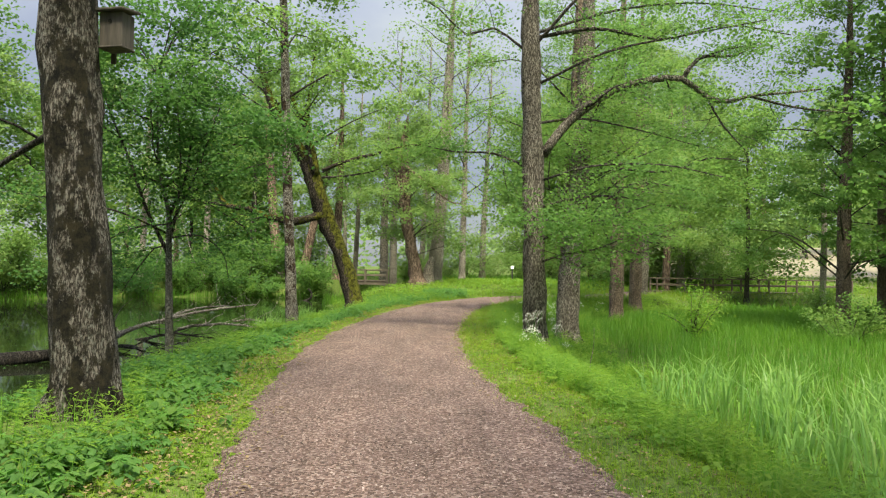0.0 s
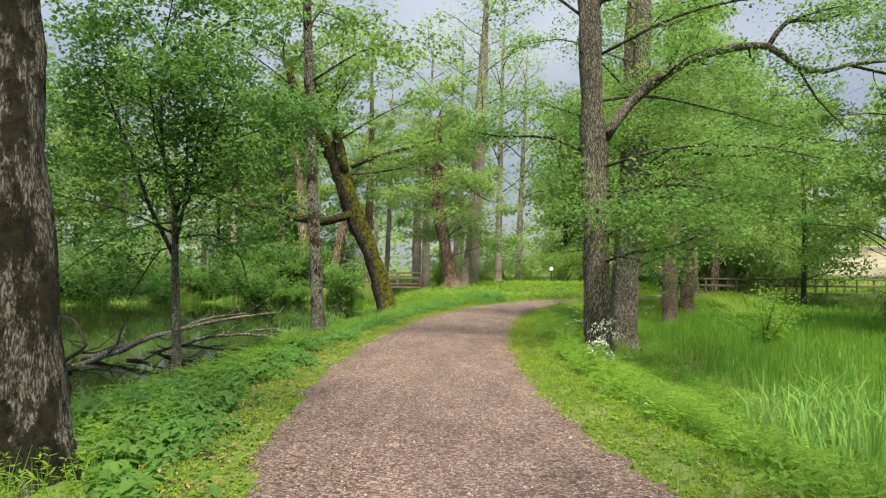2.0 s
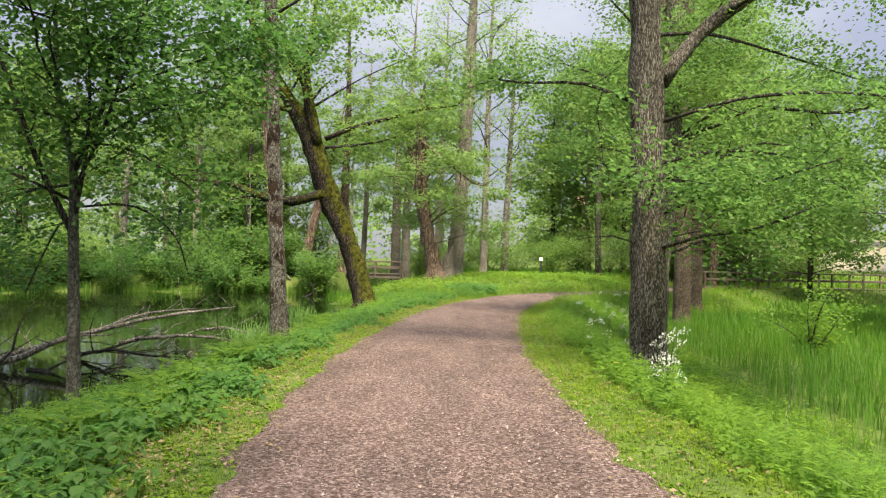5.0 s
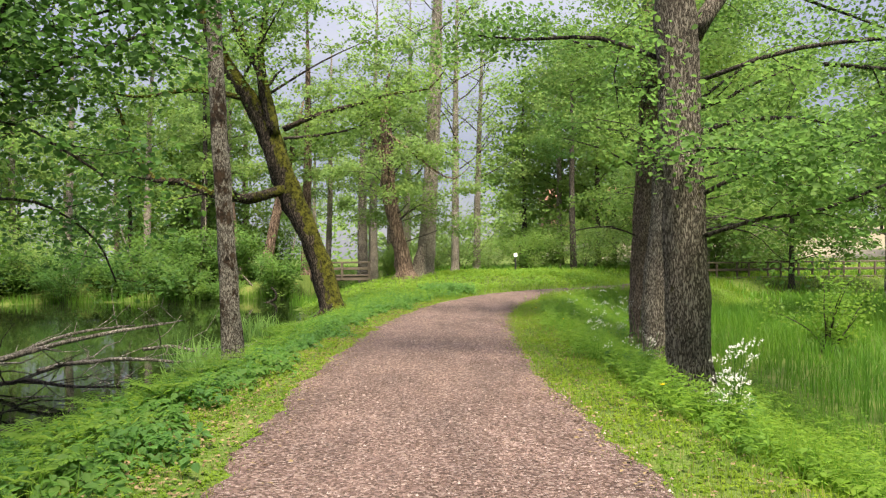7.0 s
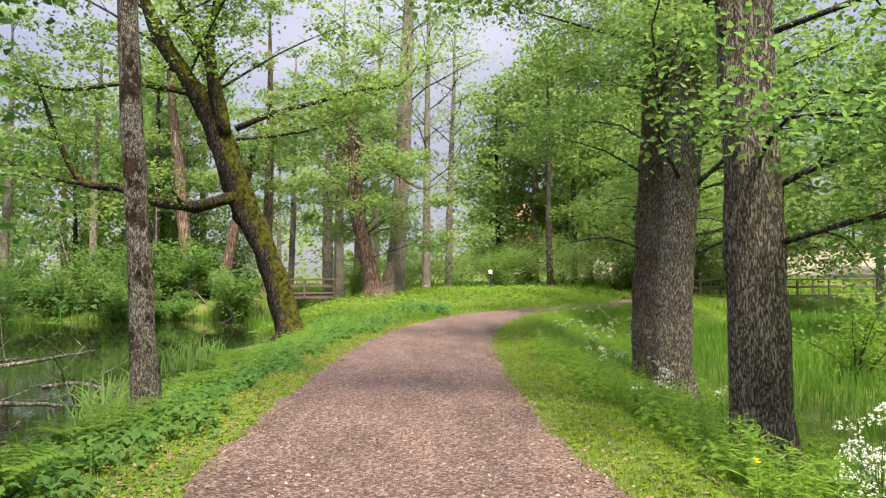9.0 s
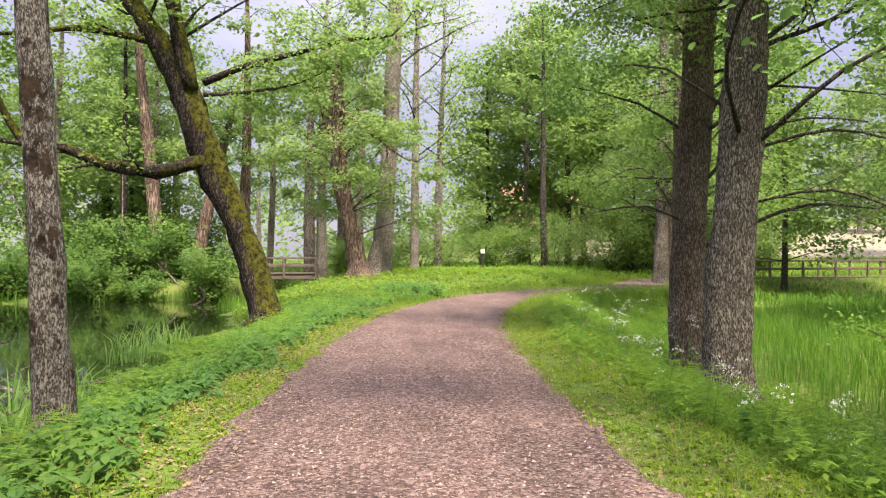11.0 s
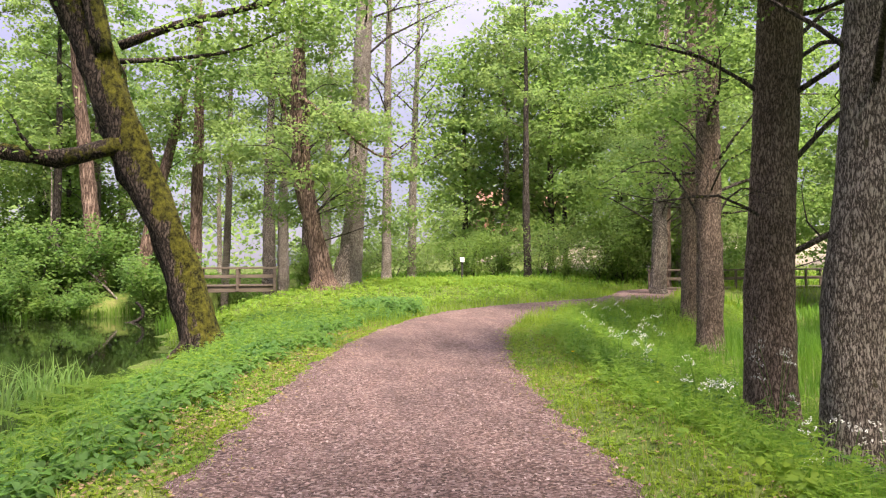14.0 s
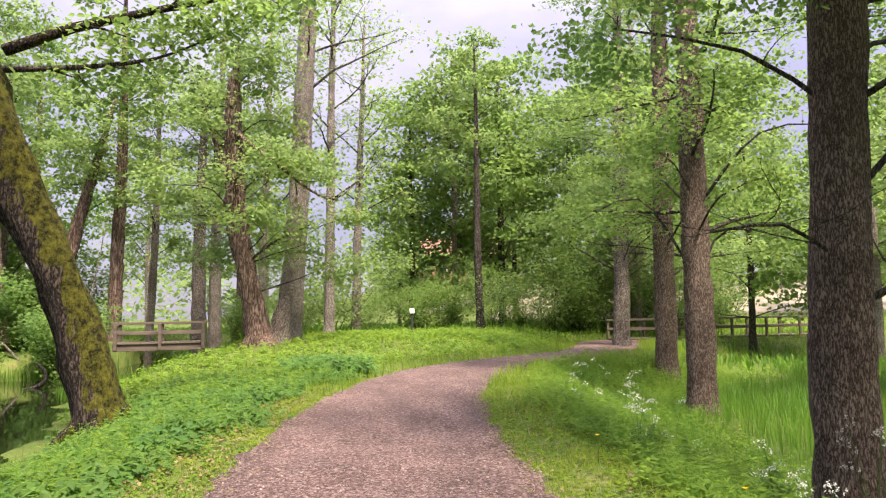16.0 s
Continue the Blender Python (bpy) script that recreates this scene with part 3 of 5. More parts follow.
def tree(name, label, trunk, radii, bark, leaf, limbs=(), auto=(), leaves=9000, size=0.11, spread=0.32, seed=1, sides=14, flare=1.5, shoots=6, shoot_len=1.5, group="", rough=0.07, bare=(), lobes=(), lobe_leaves=0, lobe_size=None, spray_leaf=None, roots=0):
    """A tree: trunk line and radii in world metres; limbs: (line, radius) drawn by hand; auto: (low, high, count, length, lift) grown at random
    along the trunk; bare limbs carry no leaves; lobes: (low, high, count, reach, radius) rounded masses of foliage, each on a limb."""
    rng = np.random.default_rng(seed)
    base = np.array(trunk[0], float)
    thing = empty(name, tuple(base), label, "tree", group)
    line4 = smooth_line(np.column_stack([np.array(trunk, float) - base, radii]), 0.3)
    line, r = line4[:, :3], line4[:, 3].copy()
    h = np.linalg.norm(line - line[0], axis=1)
    r *= 1 + (flare - 1) * np.exp(-h / 0.28)
    first = line[0].copy()
    line = np.vstack([first + np.array([0, 0, -0.35]), line])
    r = np.concatenate([[r[0] * 1.15], r])
    v, f = tube(line, r, sides, rough, rng, 0.05)
    part_np("trunk", v, f, bark, thing, smooth=True)
    for q in range(roots):
        a = q * 2 * math.pi / roots + rng.uniform(-0.3, 0.3)
        d = np.array([math.cos(a), math.sin(a), 0.0])
        r0 = radii[0]
        far = r0 * rng.uniform(1.7, 2.5)
        rl = smooth_line([d * r0 * 0.75 + (0, 0, 0.34), d * r0 * 1.15 + (0, 0, 0.12), d * far + (0, 0, -0.12)], 0.08)
        rv, rf = tube(rl, np.linspace(r0 * 0.34, r0 * 0.14, len(rl)), 8, 0.12, rng)
        part_np("root", rv, rf, bark, thing, smooth=True)
    ends, twigs = [], []

    def add_limb(pts, r0, bare_limb=False, many=shoots, ln=shoot_len):
        rr = np.linspace(r0, max(0.012, r0 * 0.16), len(pts))
        lv, lf = tube(pts, rr, 8, 0.10, rng)
        part_np("branch", lv, lf, bark if r0 > 0.07 else BARK_DARK, thing, smooth=True)
        for sl, sr in side_shoots(pts, r0, rng, many, ln, 0.02):
            twigs.append(tube(sl, sr, 4))
            if not bare_limb:
                ends.extend(sl[1:])
            for s2, s2r in side_shoots(sl, 0.02, rng, 2, ln * 0.5, 0.0, 0.4):
                twigs.append(tube(s2, s2r * 0.7, 3))
                if not bare_limb:
                    ends.extend(s2[1:])
        if not bare_limb:
            ends.extend(pts[len(pts) * 2 // 3:])

    for pts, r0 in limbs:
        add_limb(smooth_line(np.array(pts, float) - base, 0.35), r0)
    for pts, r0 in bare:
        add_limb(smooth_line(np.array(pts, float) - base, 0.35), r0, True)
    for low, high, count, length, lift in auto:
        for q in range(count):
            z = low + (high - low) * (q + rng.uniform(0.1, 0.9)) / count
            i = int(np.argmin(np.abs(line[:, 2] - z)))
            a = q * 2.4 + rng.uniform(-0.5, 0.5)
            d = np.array([np.cos(a), np.sin(a), lift + rng.normal(0, 0.12)])
            ln = length * rng.uniform(0.65, 1.15) * (1.0 if high - low < 1 else 1.1 - 0.55 * (z - low) / (high - low))
            add_limb(wander(line[i], d, ln, 9, rng, 0.13, 0.012), max(0.018, min(r[i] * 0.36, 0.014 + ln * 0.009)))
    balls = []
    for low, high, count, reach, rad in lobes:
        for q in range(count):
            t = (q + rng.uniform(0.1, 0.9)) / count
            z = low + (high - low) * t
            a = q * 2.4 + rng.uniform(-0.5, 0.5)
            out = reach * (1.0 - 0.65 * t ** 2) * rng.uniform(0.45, 1.05)
            i = int(np.argmin(np.abs(line[:, 2] - max(z - 0.45 * out, low * 0.8, 0.5))))
            end = np.array([line[i, 0] + out * math.cos(a), line[i, 1] + out * math.sin(a), z])
            mid = (line[i] + end) / 2 + np.array([0, 0, 0.12 * out]) + rng.normal(0, 0.12 * out, 3)
            pts = smooth_line([line[i], mid, end], 0.5)
            r0 = max(0.016, min(r[i] * 0.4, 0.012 + out * 0.009))
            lv, lf = tube(pts, np.linspace(r0, 0.01, len(pts)), 6, 0.08, rng)
            part_np("branch", lv, lf, bark if r0 > 0.07 else BARK_DARK, thing, smooth=True)
            for sl, sr in side_shoots(pts, r0, rng, 4 if sides > 8 else 1, rad * 1.2, 0.02, 0.4):
                twigs.append(tube(sl, sr, 3))
            balls.append((*end, rad * rng.uniform(0.7, 1.25)))
    if balls and lobe_leaves:
        lv, lf = clump_leaves(np.array(balls) + np.array([*base, 0]), lobe_leaves, rng, lobe_size or size)
        part_np("foliage", lv - base, lf, leaf, thing, kind="stuff")
    if twigs:
        tv, tf = join(twigs)
        part_np("twig_layer", tv, tf, BARK_DARK, thing, kind="stuff")
    if ends and leaves:
        c = np.array(ends) + base
        lv, lf = leaves_at(c, leaves, rng, size, spread, make=leaf_blades if size < 0.125 else leaf_quads)
        part_np("crown", lv - base, lf, spray_leaf or leaf, thing, kind="stuff")
    return thing


def at_ground(x, y, sink=0.0):
    return (x, y, float(ground_z(np.array([x]), np.array([y]))[0]) - sink)


def upright(x, y, top, lean=(0.0, 0.0), n=5, z0=None):
    b = at_ground(x, y)
    z = b[2] if z0 is None else z0
    return [(x + lean[0] * t + 0.06 * math.sin(5 * t + x), y + lean[1] * t, z + (top - z) * t) for t in np.linspace(0, 1, n)]


# old tree with a nest box, beside the lane
tree("tree", "thick old trunk with dark moss and pale lichen", [at_ground(-3.68, 7.72), (-3.76, 7.7, 1.36), (-3.86, 7.7, 2.83), (-3.95, 7.7, 4.3), (-4.0, 7.8, 7.5), (-4.1, 7.9, 12)],
     [0.32, 0.29, 0.28, 0.27, 0.22, 0.08], BARK_BOX, LEAF_DEEP, auto=[(5.2, 11.5, 9, 4.2, 0.35)], bare=[([(-4.0, 7.8, 3.0), (-4.6, 8.3, 2.9), (-5.6, 9.0, 2.6), (-6.6, 9.6, 2.3)], 0.05)],
     leaves=3500, size=0.12, lobes=[(6.0, 12.5, 9, 3.0, 1.2)], lobe_leaves=3500, seed=11, roots=6, flare=1.2, sides=20, rough=0.09)
# slender young maple on the bank
tree("sapling", "slender young maple with dense deep green leaves", [at_ground(-5.72, 15.75), (-5.78, 15.8, 1.0), (-5.80, 15.8, 1.8), (-5.83, 15.8, 2.69), (-6.06, 15.8, 3.68), (-6.14, 15.8, 5.6)],
     [0.085, 0.075, 0.068, 0.05, 0.035, 0.015], BARK_SAPLING, LEAF_DEEP,
     limbs=[([(-5.81, 15.8, 1.75), (-6.31, 15.75, 2.77), (-6.61, 15.7, 3.66), (-7.0, 15.6, 4.65), (-7.3, 15.5, 5.6)], 0.045),
            ([(-5.8, 15.8, 2.6), (-5.51, 15.9, 3.42), (-5.37, 15.9, 4.59), (-5.3, 15.9, 5.6)], 0.04),
            ([(-5.82, 15.8, 2.3), (-5.3, 15.5, 3.1), (-4.9, 15.3, 4.0), (-4.6, 15.2, 4.8)], 0.025),
            ([(-5.8, 15.8, 2.8), (-5.1, 15.7, 3.2), (-4.4, 15.6, 3.5), (-3.7, 15.5, 3.7)], 0.022),
            ([(-5.9, 15.8, 3.2), (-5.1, 16.2, 3.9), (-4.3, 16.5, 4.3), (-3.5, 16.7, 4.6)], 0.024),
            ([(-5.8, 15.8, 1.9), (-5.55, 15.6, 2.9), (-5.5, 15.5, 4.0), (-5.6, 15.4, 5.2)], 0.03),
            ([(-5.79, 15.8, 1.9), (-6.4, 16.6, 1.9), (-7.2, 17.6, 1.4), (-8.0, 18.6, 0.8)], 0.018),
            ([(-5.8, 15.8, 2.4), (-6.9, 16.4, 2.3), (-8.2, 16.9, 1.7), (-9.3, 17.4, 1.1)], 0.02),
            ([(-5.79, 15.8, 2.1), (-5.5, 17.0, 2.2), (-5.4, 18.4, 1.8), (-5.6, 19.6, 1.2)], 0.018),
            ([(-5.85, 15.8, 2.2), (-6.6, 15.2, 2.6), (-7.5, 14.8, 2.8), (-8.4, 14.5, 2.9)], 0.022)],
     auto=[(3.4, 5.6, 6, 2.2, 0.3)], lobes=[(4.8, 8.0, 14, 2.6, 0.8)], lobe_leaves=10000, lobe_size=0.1, leaves=14000, size=0.09, spread=0.34, seed=12, shoots=6, shoot_len=1.1, sides=10, flare=1.3)
# thin straight trunk on the bank
tree("tree", "thin straight trunk with brown and grey lichen patches", [at_ground(-4.0, 20.2), (-4.06, 20.2, 1.0), (-4.12, 20.2, 2.2), (-4.2, 20.2, 3.7), (-4.32, 20.2, 6.5), (-4.5, 20.2, 11), (-4.6, 20.2, 14)],
     [0.175, 0.15, 0.14, 0.128, 0.115, 0.08, 0.03], BARK_THIN, LEAF_BRIGHT, lobes=[(7.0, 14, 14, 2.6, 1.1)], lobe_leaves=10000, leaves=0, size=0.12, seed=13, flare=1.25, sides=14)
# leaning mossy tree
tree("leaning_tree", "leaning old maple, trunk thick with yellow-green moss", [at_ground(-3.66, 32.4), (-4.05, 32.4, 1.2), (-4.5, 32.4, 2.45), (-4.98, 32.4, 3.55), (-5.45, 32.4, 4.8), (-5.85, 32.4, 5.95), (-6.6, 32.4, 7.15), (-7.4, 32.4, 8.5), (-8.2, 32.5, 10.5)],
     [0.38, 0.34, 0.345, 0.36, 0.38, 0.33, 0.25, 0.2, 0.08], BARK_MOSS, LEAF_BRIGHT,
     limbs=[([(-5.2, 32.3, 5.7), (-4.2, 32.2, 6.1), (-2.9, 32.0, 6.42), (-1.6, 32.0, 6.8), (-0.5, 32.0, 6.95), (0.05, 32.0, 7.6)], 0.10),
            ([(-5.15, 32.2, 3.75), (-6.3, 32.1, 3.46), (-7.5, 32.1, 3.62), (-8.4, 32.1, 4.0), (-9.3, 32.2, 4.1), (-9.95, 32.2, 5.1), (-10.7, 32.2, 7.2)], 0.19),
            ([(-5.2, 32.3, 5.4), (-4.1, 32.3, 5.5), (-2.95, 32.3, 5.72), (-1.95, 32.3, 6.2)], 0.06),
            ([(-5.75, 32.4, 5.7), (-5.85, 32.4, 7.0), (-5.95, 32.4, 8.2), (-5.75, 32.4, 9.6), (-5.6, 32.3, 11.5)], 0.2),
            ([(-5.5, 32.2, 5.5), (-5.9, 32.1, 7.5), (-6.4, 32.0, 8.5), (-7.0, 32, 10)], 0.22),
            ([(-9.3, 32.2, 4.1), (-10.5, 32.0, 4.3), (-11.8, 31.7, 4.9), (-13, 31.5, 5.1)], 0.07),
            ([(-6.3, 32.4, 6.7), (-8.0, 32.0, 6.9), (-9.6, 31.6, 6.6), (-11.0, 31.4, 6.9)], 0.11)],
     lobes=[(8.6, 13, 14, 4.4, 1.3)], lobe_leaves=9000, lobe_size=0.14, leaves=11000, size=0.124, spread=0.4, seed=14, roots=5, flare=1.2, sides=22, rough=0.13, shoots=7, shoot_len=1.5)
# split trunk on the mound
tree("split_tree", "old willow with torn reddish fibrous split trunk", [at_ground(-1.4, 46.0), (-1.6, 46, 1.9), (-1.93, 46, 3.6), (-2.2, 46, 5.5), (-2.33, 46, 8.5), (-2.1, 46, 11)],
     [0.42, 0.36, 0.36, 0.36, 0.3, 0.05], BARK_RED, LEAF_FAR_LIT,
     limbs=[([(-2.1, 46, 5.0), (-2.6, 45.9, 6.6), (-3.1, 45.8, 8.2), (-3.5, 45.7, 9.5)], 0.17),
            ([(-2.2, 45.7, 7.8), (-1.0, 45.2, 6.8), (0.2, 45, 5.8), (1.1, 44.8, 5.4), (2.0, 44.6, 6.1)], 0.09),
            ([(-1.8, 45.9, 3.3), (-0.9, 45.6, 4.0), (0.4, 45.2, 4.6)], 0.06)],
     auto=[(2.0, 10, 6, 2.6, 0.2)], lobes=[(2.2, 12, 14, 3.0, 1.1)], lobe_leaves=8000, lobe_size=0.16, leaves=5000, size=0.15, spread=0.45, seed=15, flare=1.7, rough=0.16)
tree("tree_stump", "hollow grey side stem beside the split willow", [at_ground(-0.75, 46.4), (-0.65, 46.4, 1.3), (-0.45, 46.4, 2.2)], [0.4, 0.3, 0.12], BARK_GREY, LEAF_FAR_LIT, leaves=0, seed=16, flare=1.3, rough=0.14)
# tall pale trunk behind it
tree("tall_tree", "very tall pale grey trunk with thin upper limbs", [at_ground(-0.35, 48.6), (-0.05, 48.6, 4.0), (0.2, 48.6, 8.4), (0.42, 48.6, 13.2), (0.7, 48.6, 20)],
     [0.52, 0.42, 0.38, 0.33, 0.08], BARK_PALE, LEAF_FAR_LIT, auto=[(9, 19, 14, 4.2, 0.55)], lobes=[(4, 9, 5, 2.6, 1.1)], lobe_leaves=4000, leaves=2500, size=0.16, spread=0.5, seed=17, flare=1.3, rough=0.05)

# oak on the marsh side, with a long crooked limb
oak = tree("oak_tree", "sturdy grey furrowed trunk with leafy side sprays", [at_ground(2.16, 16.6), (2.13, 16.6, 1.0), (2.11, 16.6, 2.0), (2.07, 16.6, 3.8), (2.0, 16.6, 5.7), (1.95, 16.6, 7.5), (1.9, 16.6, 12)],
     [0.285, 0.255, 0.245, 0.24, 0.225, 0.20, 0.06], BARK_GREY, LEAF_MID,
     limbs=[([(2.3, 16.7, 4.25), (2.94, 16.8, 5.09), (3.97, 16.8, 5.83), (4.75, 16.8, 6.07), (5.59, 16.8, 6.14), (6.18, 16.8, 5.73), (6.7, 16.8, 5.61), (7.22, 16.8, 5.75), (8.0, 16.8, 5.83), (8.91, 16.8, 5.94)], 0.125),
            ([(2.0, 16.7, 6.6), (1.1, 16.6, 7.2), (0.45, 16.5, 7.0), (-0.21, 16.4, 7.58), (-0.9, 16.3, 7.9)], 0.035),
            ([(2.2, 16.5, 2.2), (2.8, 16.2, 2.5), (3.6, 15.9, 2.7), (4.5, 15.6, 3.0)], 0.035),
            ([(2.2, 16.5, 1.7), (2.7, 16.0, 1.9), (3.3, 15.6, 2.0), (4.0, 15.4, 2.3)], 0.03),
            ([(2.1, 16.4, 2.5), (2.0, 15.8, 2.7), (2.2, 15.2, 2.6)], 0.02),
            ([(2.2, 16.8, 3.0), (3.2, 17.3, 3.3), (4.4, 17.8, 3.4), (5.6, 18.2, 3.2)], 0.04),
            ([(2.0, 16.7, 3.9), (1.2, 17.0, 4.3), (0.2, 17.4, 4.4), (-0.5, 17.8, 4.6)], 0.035),
            ([(5.6, 16.8, 6.1), (6.2, 17.3, 6.8), (7.2, 17.8, 7.0), (8.2, 18.2, 7.5)], 0.06),
            ([(2.0, 16.7, 7.1), (4.0, 17.0, 7.8), (6.0, 17.2, 8.1), (8.2, 17.4, 8.0)], 0.04),
            ([(2.2, 16.7, 5.0), (3.4, 17.6, 5.3), (5.0, 18.4, 5.2), (6.8, 19.0, 4.9)], 0.035),
            ([(2.2, 16.5, 5.9), (3.6, 16.0, 6.5), (5.2, 15.7, 6.8), (7.0, 15.4, 7.1)], 0.035),
            ([(2.2, 16.5, 3.6), (3.3, 16.0, 3.9), (4.8, 15.6, 3.9), (6.2, 15.4, 3.6)], 0.03)],
     bare=[([(6.2, 16.8, 5.7), (6.5, 16.6, 5.0), (7.0, 16.5, 4.4)], 0.03), ([(7.2, 16.8, 5.75), (8.2, 16.6, 5.45), (9.6, 16.5, 5.3)], 0.035),
           ([(4.2, 17.1, 4.0), (5.4, 17.1, 3.95), (6.4, 17.1, 4.3), (7.3, 17.0, 4.2)], 0.03), ([(2.1, 16.6, 7.0), (3.5, 16.5, 7.2), (5.0, 16.4, 6.95), (6.5, 16.4, 7.3), (8, 16.4, 7.1)], 0.05)],
     lobes=[(8.4, 13.5, 9, 3.6, 1.1)], lobe_leaves=4500, lobe_size=0.11, leaves=22000, size=0.076, spread=0.3, seed=18, spray_leaf=LEAF_MID, roots=6, flare=1.25, sides=20, rough=0.09, shoots=7, shoot_len=1.4)
oak.location += Vector((0.09, 0.6, 0.0))
# grey trunk and dark trunk standing close together
tree("tree", "straight pale grey trunk with lichened bark plates", [at_ground(4.2, 24.0), (4.22, 24, 0.9), (4.4, 24, 2.55), (4.53, 24, 4.2), (4.7, 24, 8), (4.9, 24, 14)], [0.375, 0.335, 0.32, 0.31, 0.26, 0.07], BARK_GREY, LEAF_MID,
     auto=[(5.2, 8, 6, 3.4, 0.1)], lobes=[(4.6, 7.5, 6, 4.0, 0.8), (6.8, 11.5, 8, 4.4, 1.0)], lobe_leaves=15000, lobe_size=0.08, bare=[([(4.42, 24.0, 2.9), (5.6, 23.5, 3.2), (6.8, 23.2, 2.9)], 0.03), ([(4.38, 24.0, 2.1), (5.5, 23.4, 2.3), (6.6, 23.1, 1.9)], 0.025)], leaves=8000, size=0.078, spread=0.34, seed=19, spray_leaf=LEAF_BRIGHT, roots=6, flare=1.3, sides=18, rough=0.08)
tree("tree", "dark brown straight trunk with short broken side branches", [at_ground(4.5, 26.0), (4.5, 26, 1.3), (4.62, 26, 2.9), (4.72, 26, 4.6), (4.85, 26, 9), (5.0, 26, 15)], [0.345, 0.30, 0.288, 0.28, 0.23, 0.06], BARK_BROWN, LEAF_MID,
     auto=[(5.2, 8, 6, 3.4, 0.1)], lobes=[(4.6, 7.5, 6, 4.2, 0.8), (6.8, 11.5, 8, 4.6, 1.0)], lobe_leaves=15000, lobe_size=0.082, bare=[([(4.6, 25.95, 1.4), (5.4, 25.4, 1.9), (6.2, 25.0, 2.2), (7.2, 24.6, 2.1)], 0.045), ([(4.65, 25.95, 2.5), (5.4, 25.5, 3.4), (6.3, 25.2, 3.7), (7.2, 24.9, 3.6)], 0.04),
           ([(4.5, 25.95, 1.9), (3.6, 25.6, 2.2), (2.7, 25.4, 2.1)], 0.022)], leaves=8000, size=0.078, spread=0.34, seed=20, spray_leaf=LEAF_BRIGHT, roots=6, flare=1.25, sides=18, rough=0.07)
# trunks further along the lane
for k, (x, y, r, top, bark, lean) in enumerate([(8.25, 34.5, 0.33, 16, BARK_BROWN, (0.3, 0)), (10.7, 40.0, 0.33, 17, BARK_BROWN, (0.2, 0)), (13.2, 48.0, 0.34, 18, BARK_GREY, (0.6, 0)),
                                                 (17.0, 55.0, 0.28, 18, BARK_RED, (0.2, 0)), (18.4, 56.2, 0.28, 18, BARK_PALE, (0.3, 0))]):
    tree("tree", ("tall brown trunk with leafy upper limbs", "tall grey trunk with leafy upper limbs")[bark is not BARK_BROWN], upright(x, y, top, lean), [r, r * 0.9, r * 0.8, r * 0.55, 0.06], bark, (LEAF_BRIGHT, LEAF_FAR_LIT)[k % 2],
         auto=[(3.4, 9, 6, 3.6, 0.05)], lobes=[(3.6, 8.0, 9, 3.9, 0.85), (7.4, top + 0.5, 12, 3.4, 1.1)], lobe_leaves=17000, lobe_size=0.12, leaves=5000, size=0.13, spread=0.4, seed=30 + k, flare=1.3, group="trunks along the lane")
tree("tree", "broad marsh-side tree with foliage hanging low", upright(16.5, 30.0, 15, (0.2, 0)), [0.28, 0.25, 0.2, 0.13, 0.04], BARK_BROWN, LEAF_MID,
     lobes=[(2.6, 8.0, 15, 4.6, 0.95), (7.5, 15, 10, 3.6, 1.1)], lobe_leaves=19000, lobe_size=0.12, leaves=0, seed=41, flare=1.3)
tree("tree", "slim dark straight trunk with airy foliage", upright(9.8, 57.0, 16, (-0.1, 0)), [0.21, 0.19, 0.16, 0.11, 0.03], BARK_DARK, LEAF_FAR_LIT, lobes=[(8, 16.5, 12, 2.2, 0.9)], lobe_leaves=3500, lobe_size=0.2, leaves=0, seed=40)
# trunks behind the pond
for k, (x, y, r, top, bark, lean) in enumerate([(-11.3, 51.5, 0.36, 16, BARK_RED, (-1.2, 0)), (-7.5, 54, 0.30, 17, BARK_RED, (0.2, 0)), (-9.9, 53, 0.33, 11, BARK_RED, (2.4, 0)), (-4.0, 53, 0.33, 12, BARK_GREY, (0.2, 0)),
                                                 (-3.4, 54.5, 0.28, 14, BARK_PALE, (0.2, 0)), (-13.5, 53, 0.2, 14, BARK_DARK, (0.2, 0)), (-16.5, 52, 0.22, 15, BARK_PALE, (0.5, 0)), (-6.6, 57, 0.2, 15, BARK_PALE, (0.5, 0)), (-20.5, 51, 0.22, 15, BARK_PALE, (0.3, 0))]):
    tree("tree", "reddish bare lower trunk on the far bank" if bark is BARK_RED else "slender trunk on the far bank", upright(x, y, top, lean), [r, r * 0.9, r * 0.75, r * 0.5, 0.05], bark, LEAF_FAR_LIT,
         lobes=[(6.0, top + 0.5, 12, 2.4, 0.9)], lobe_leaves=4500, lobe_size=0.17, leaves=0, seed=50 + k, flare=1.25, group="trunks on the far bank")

# woods all round: a few grown kinds, copied with turn and size
KINDS = []
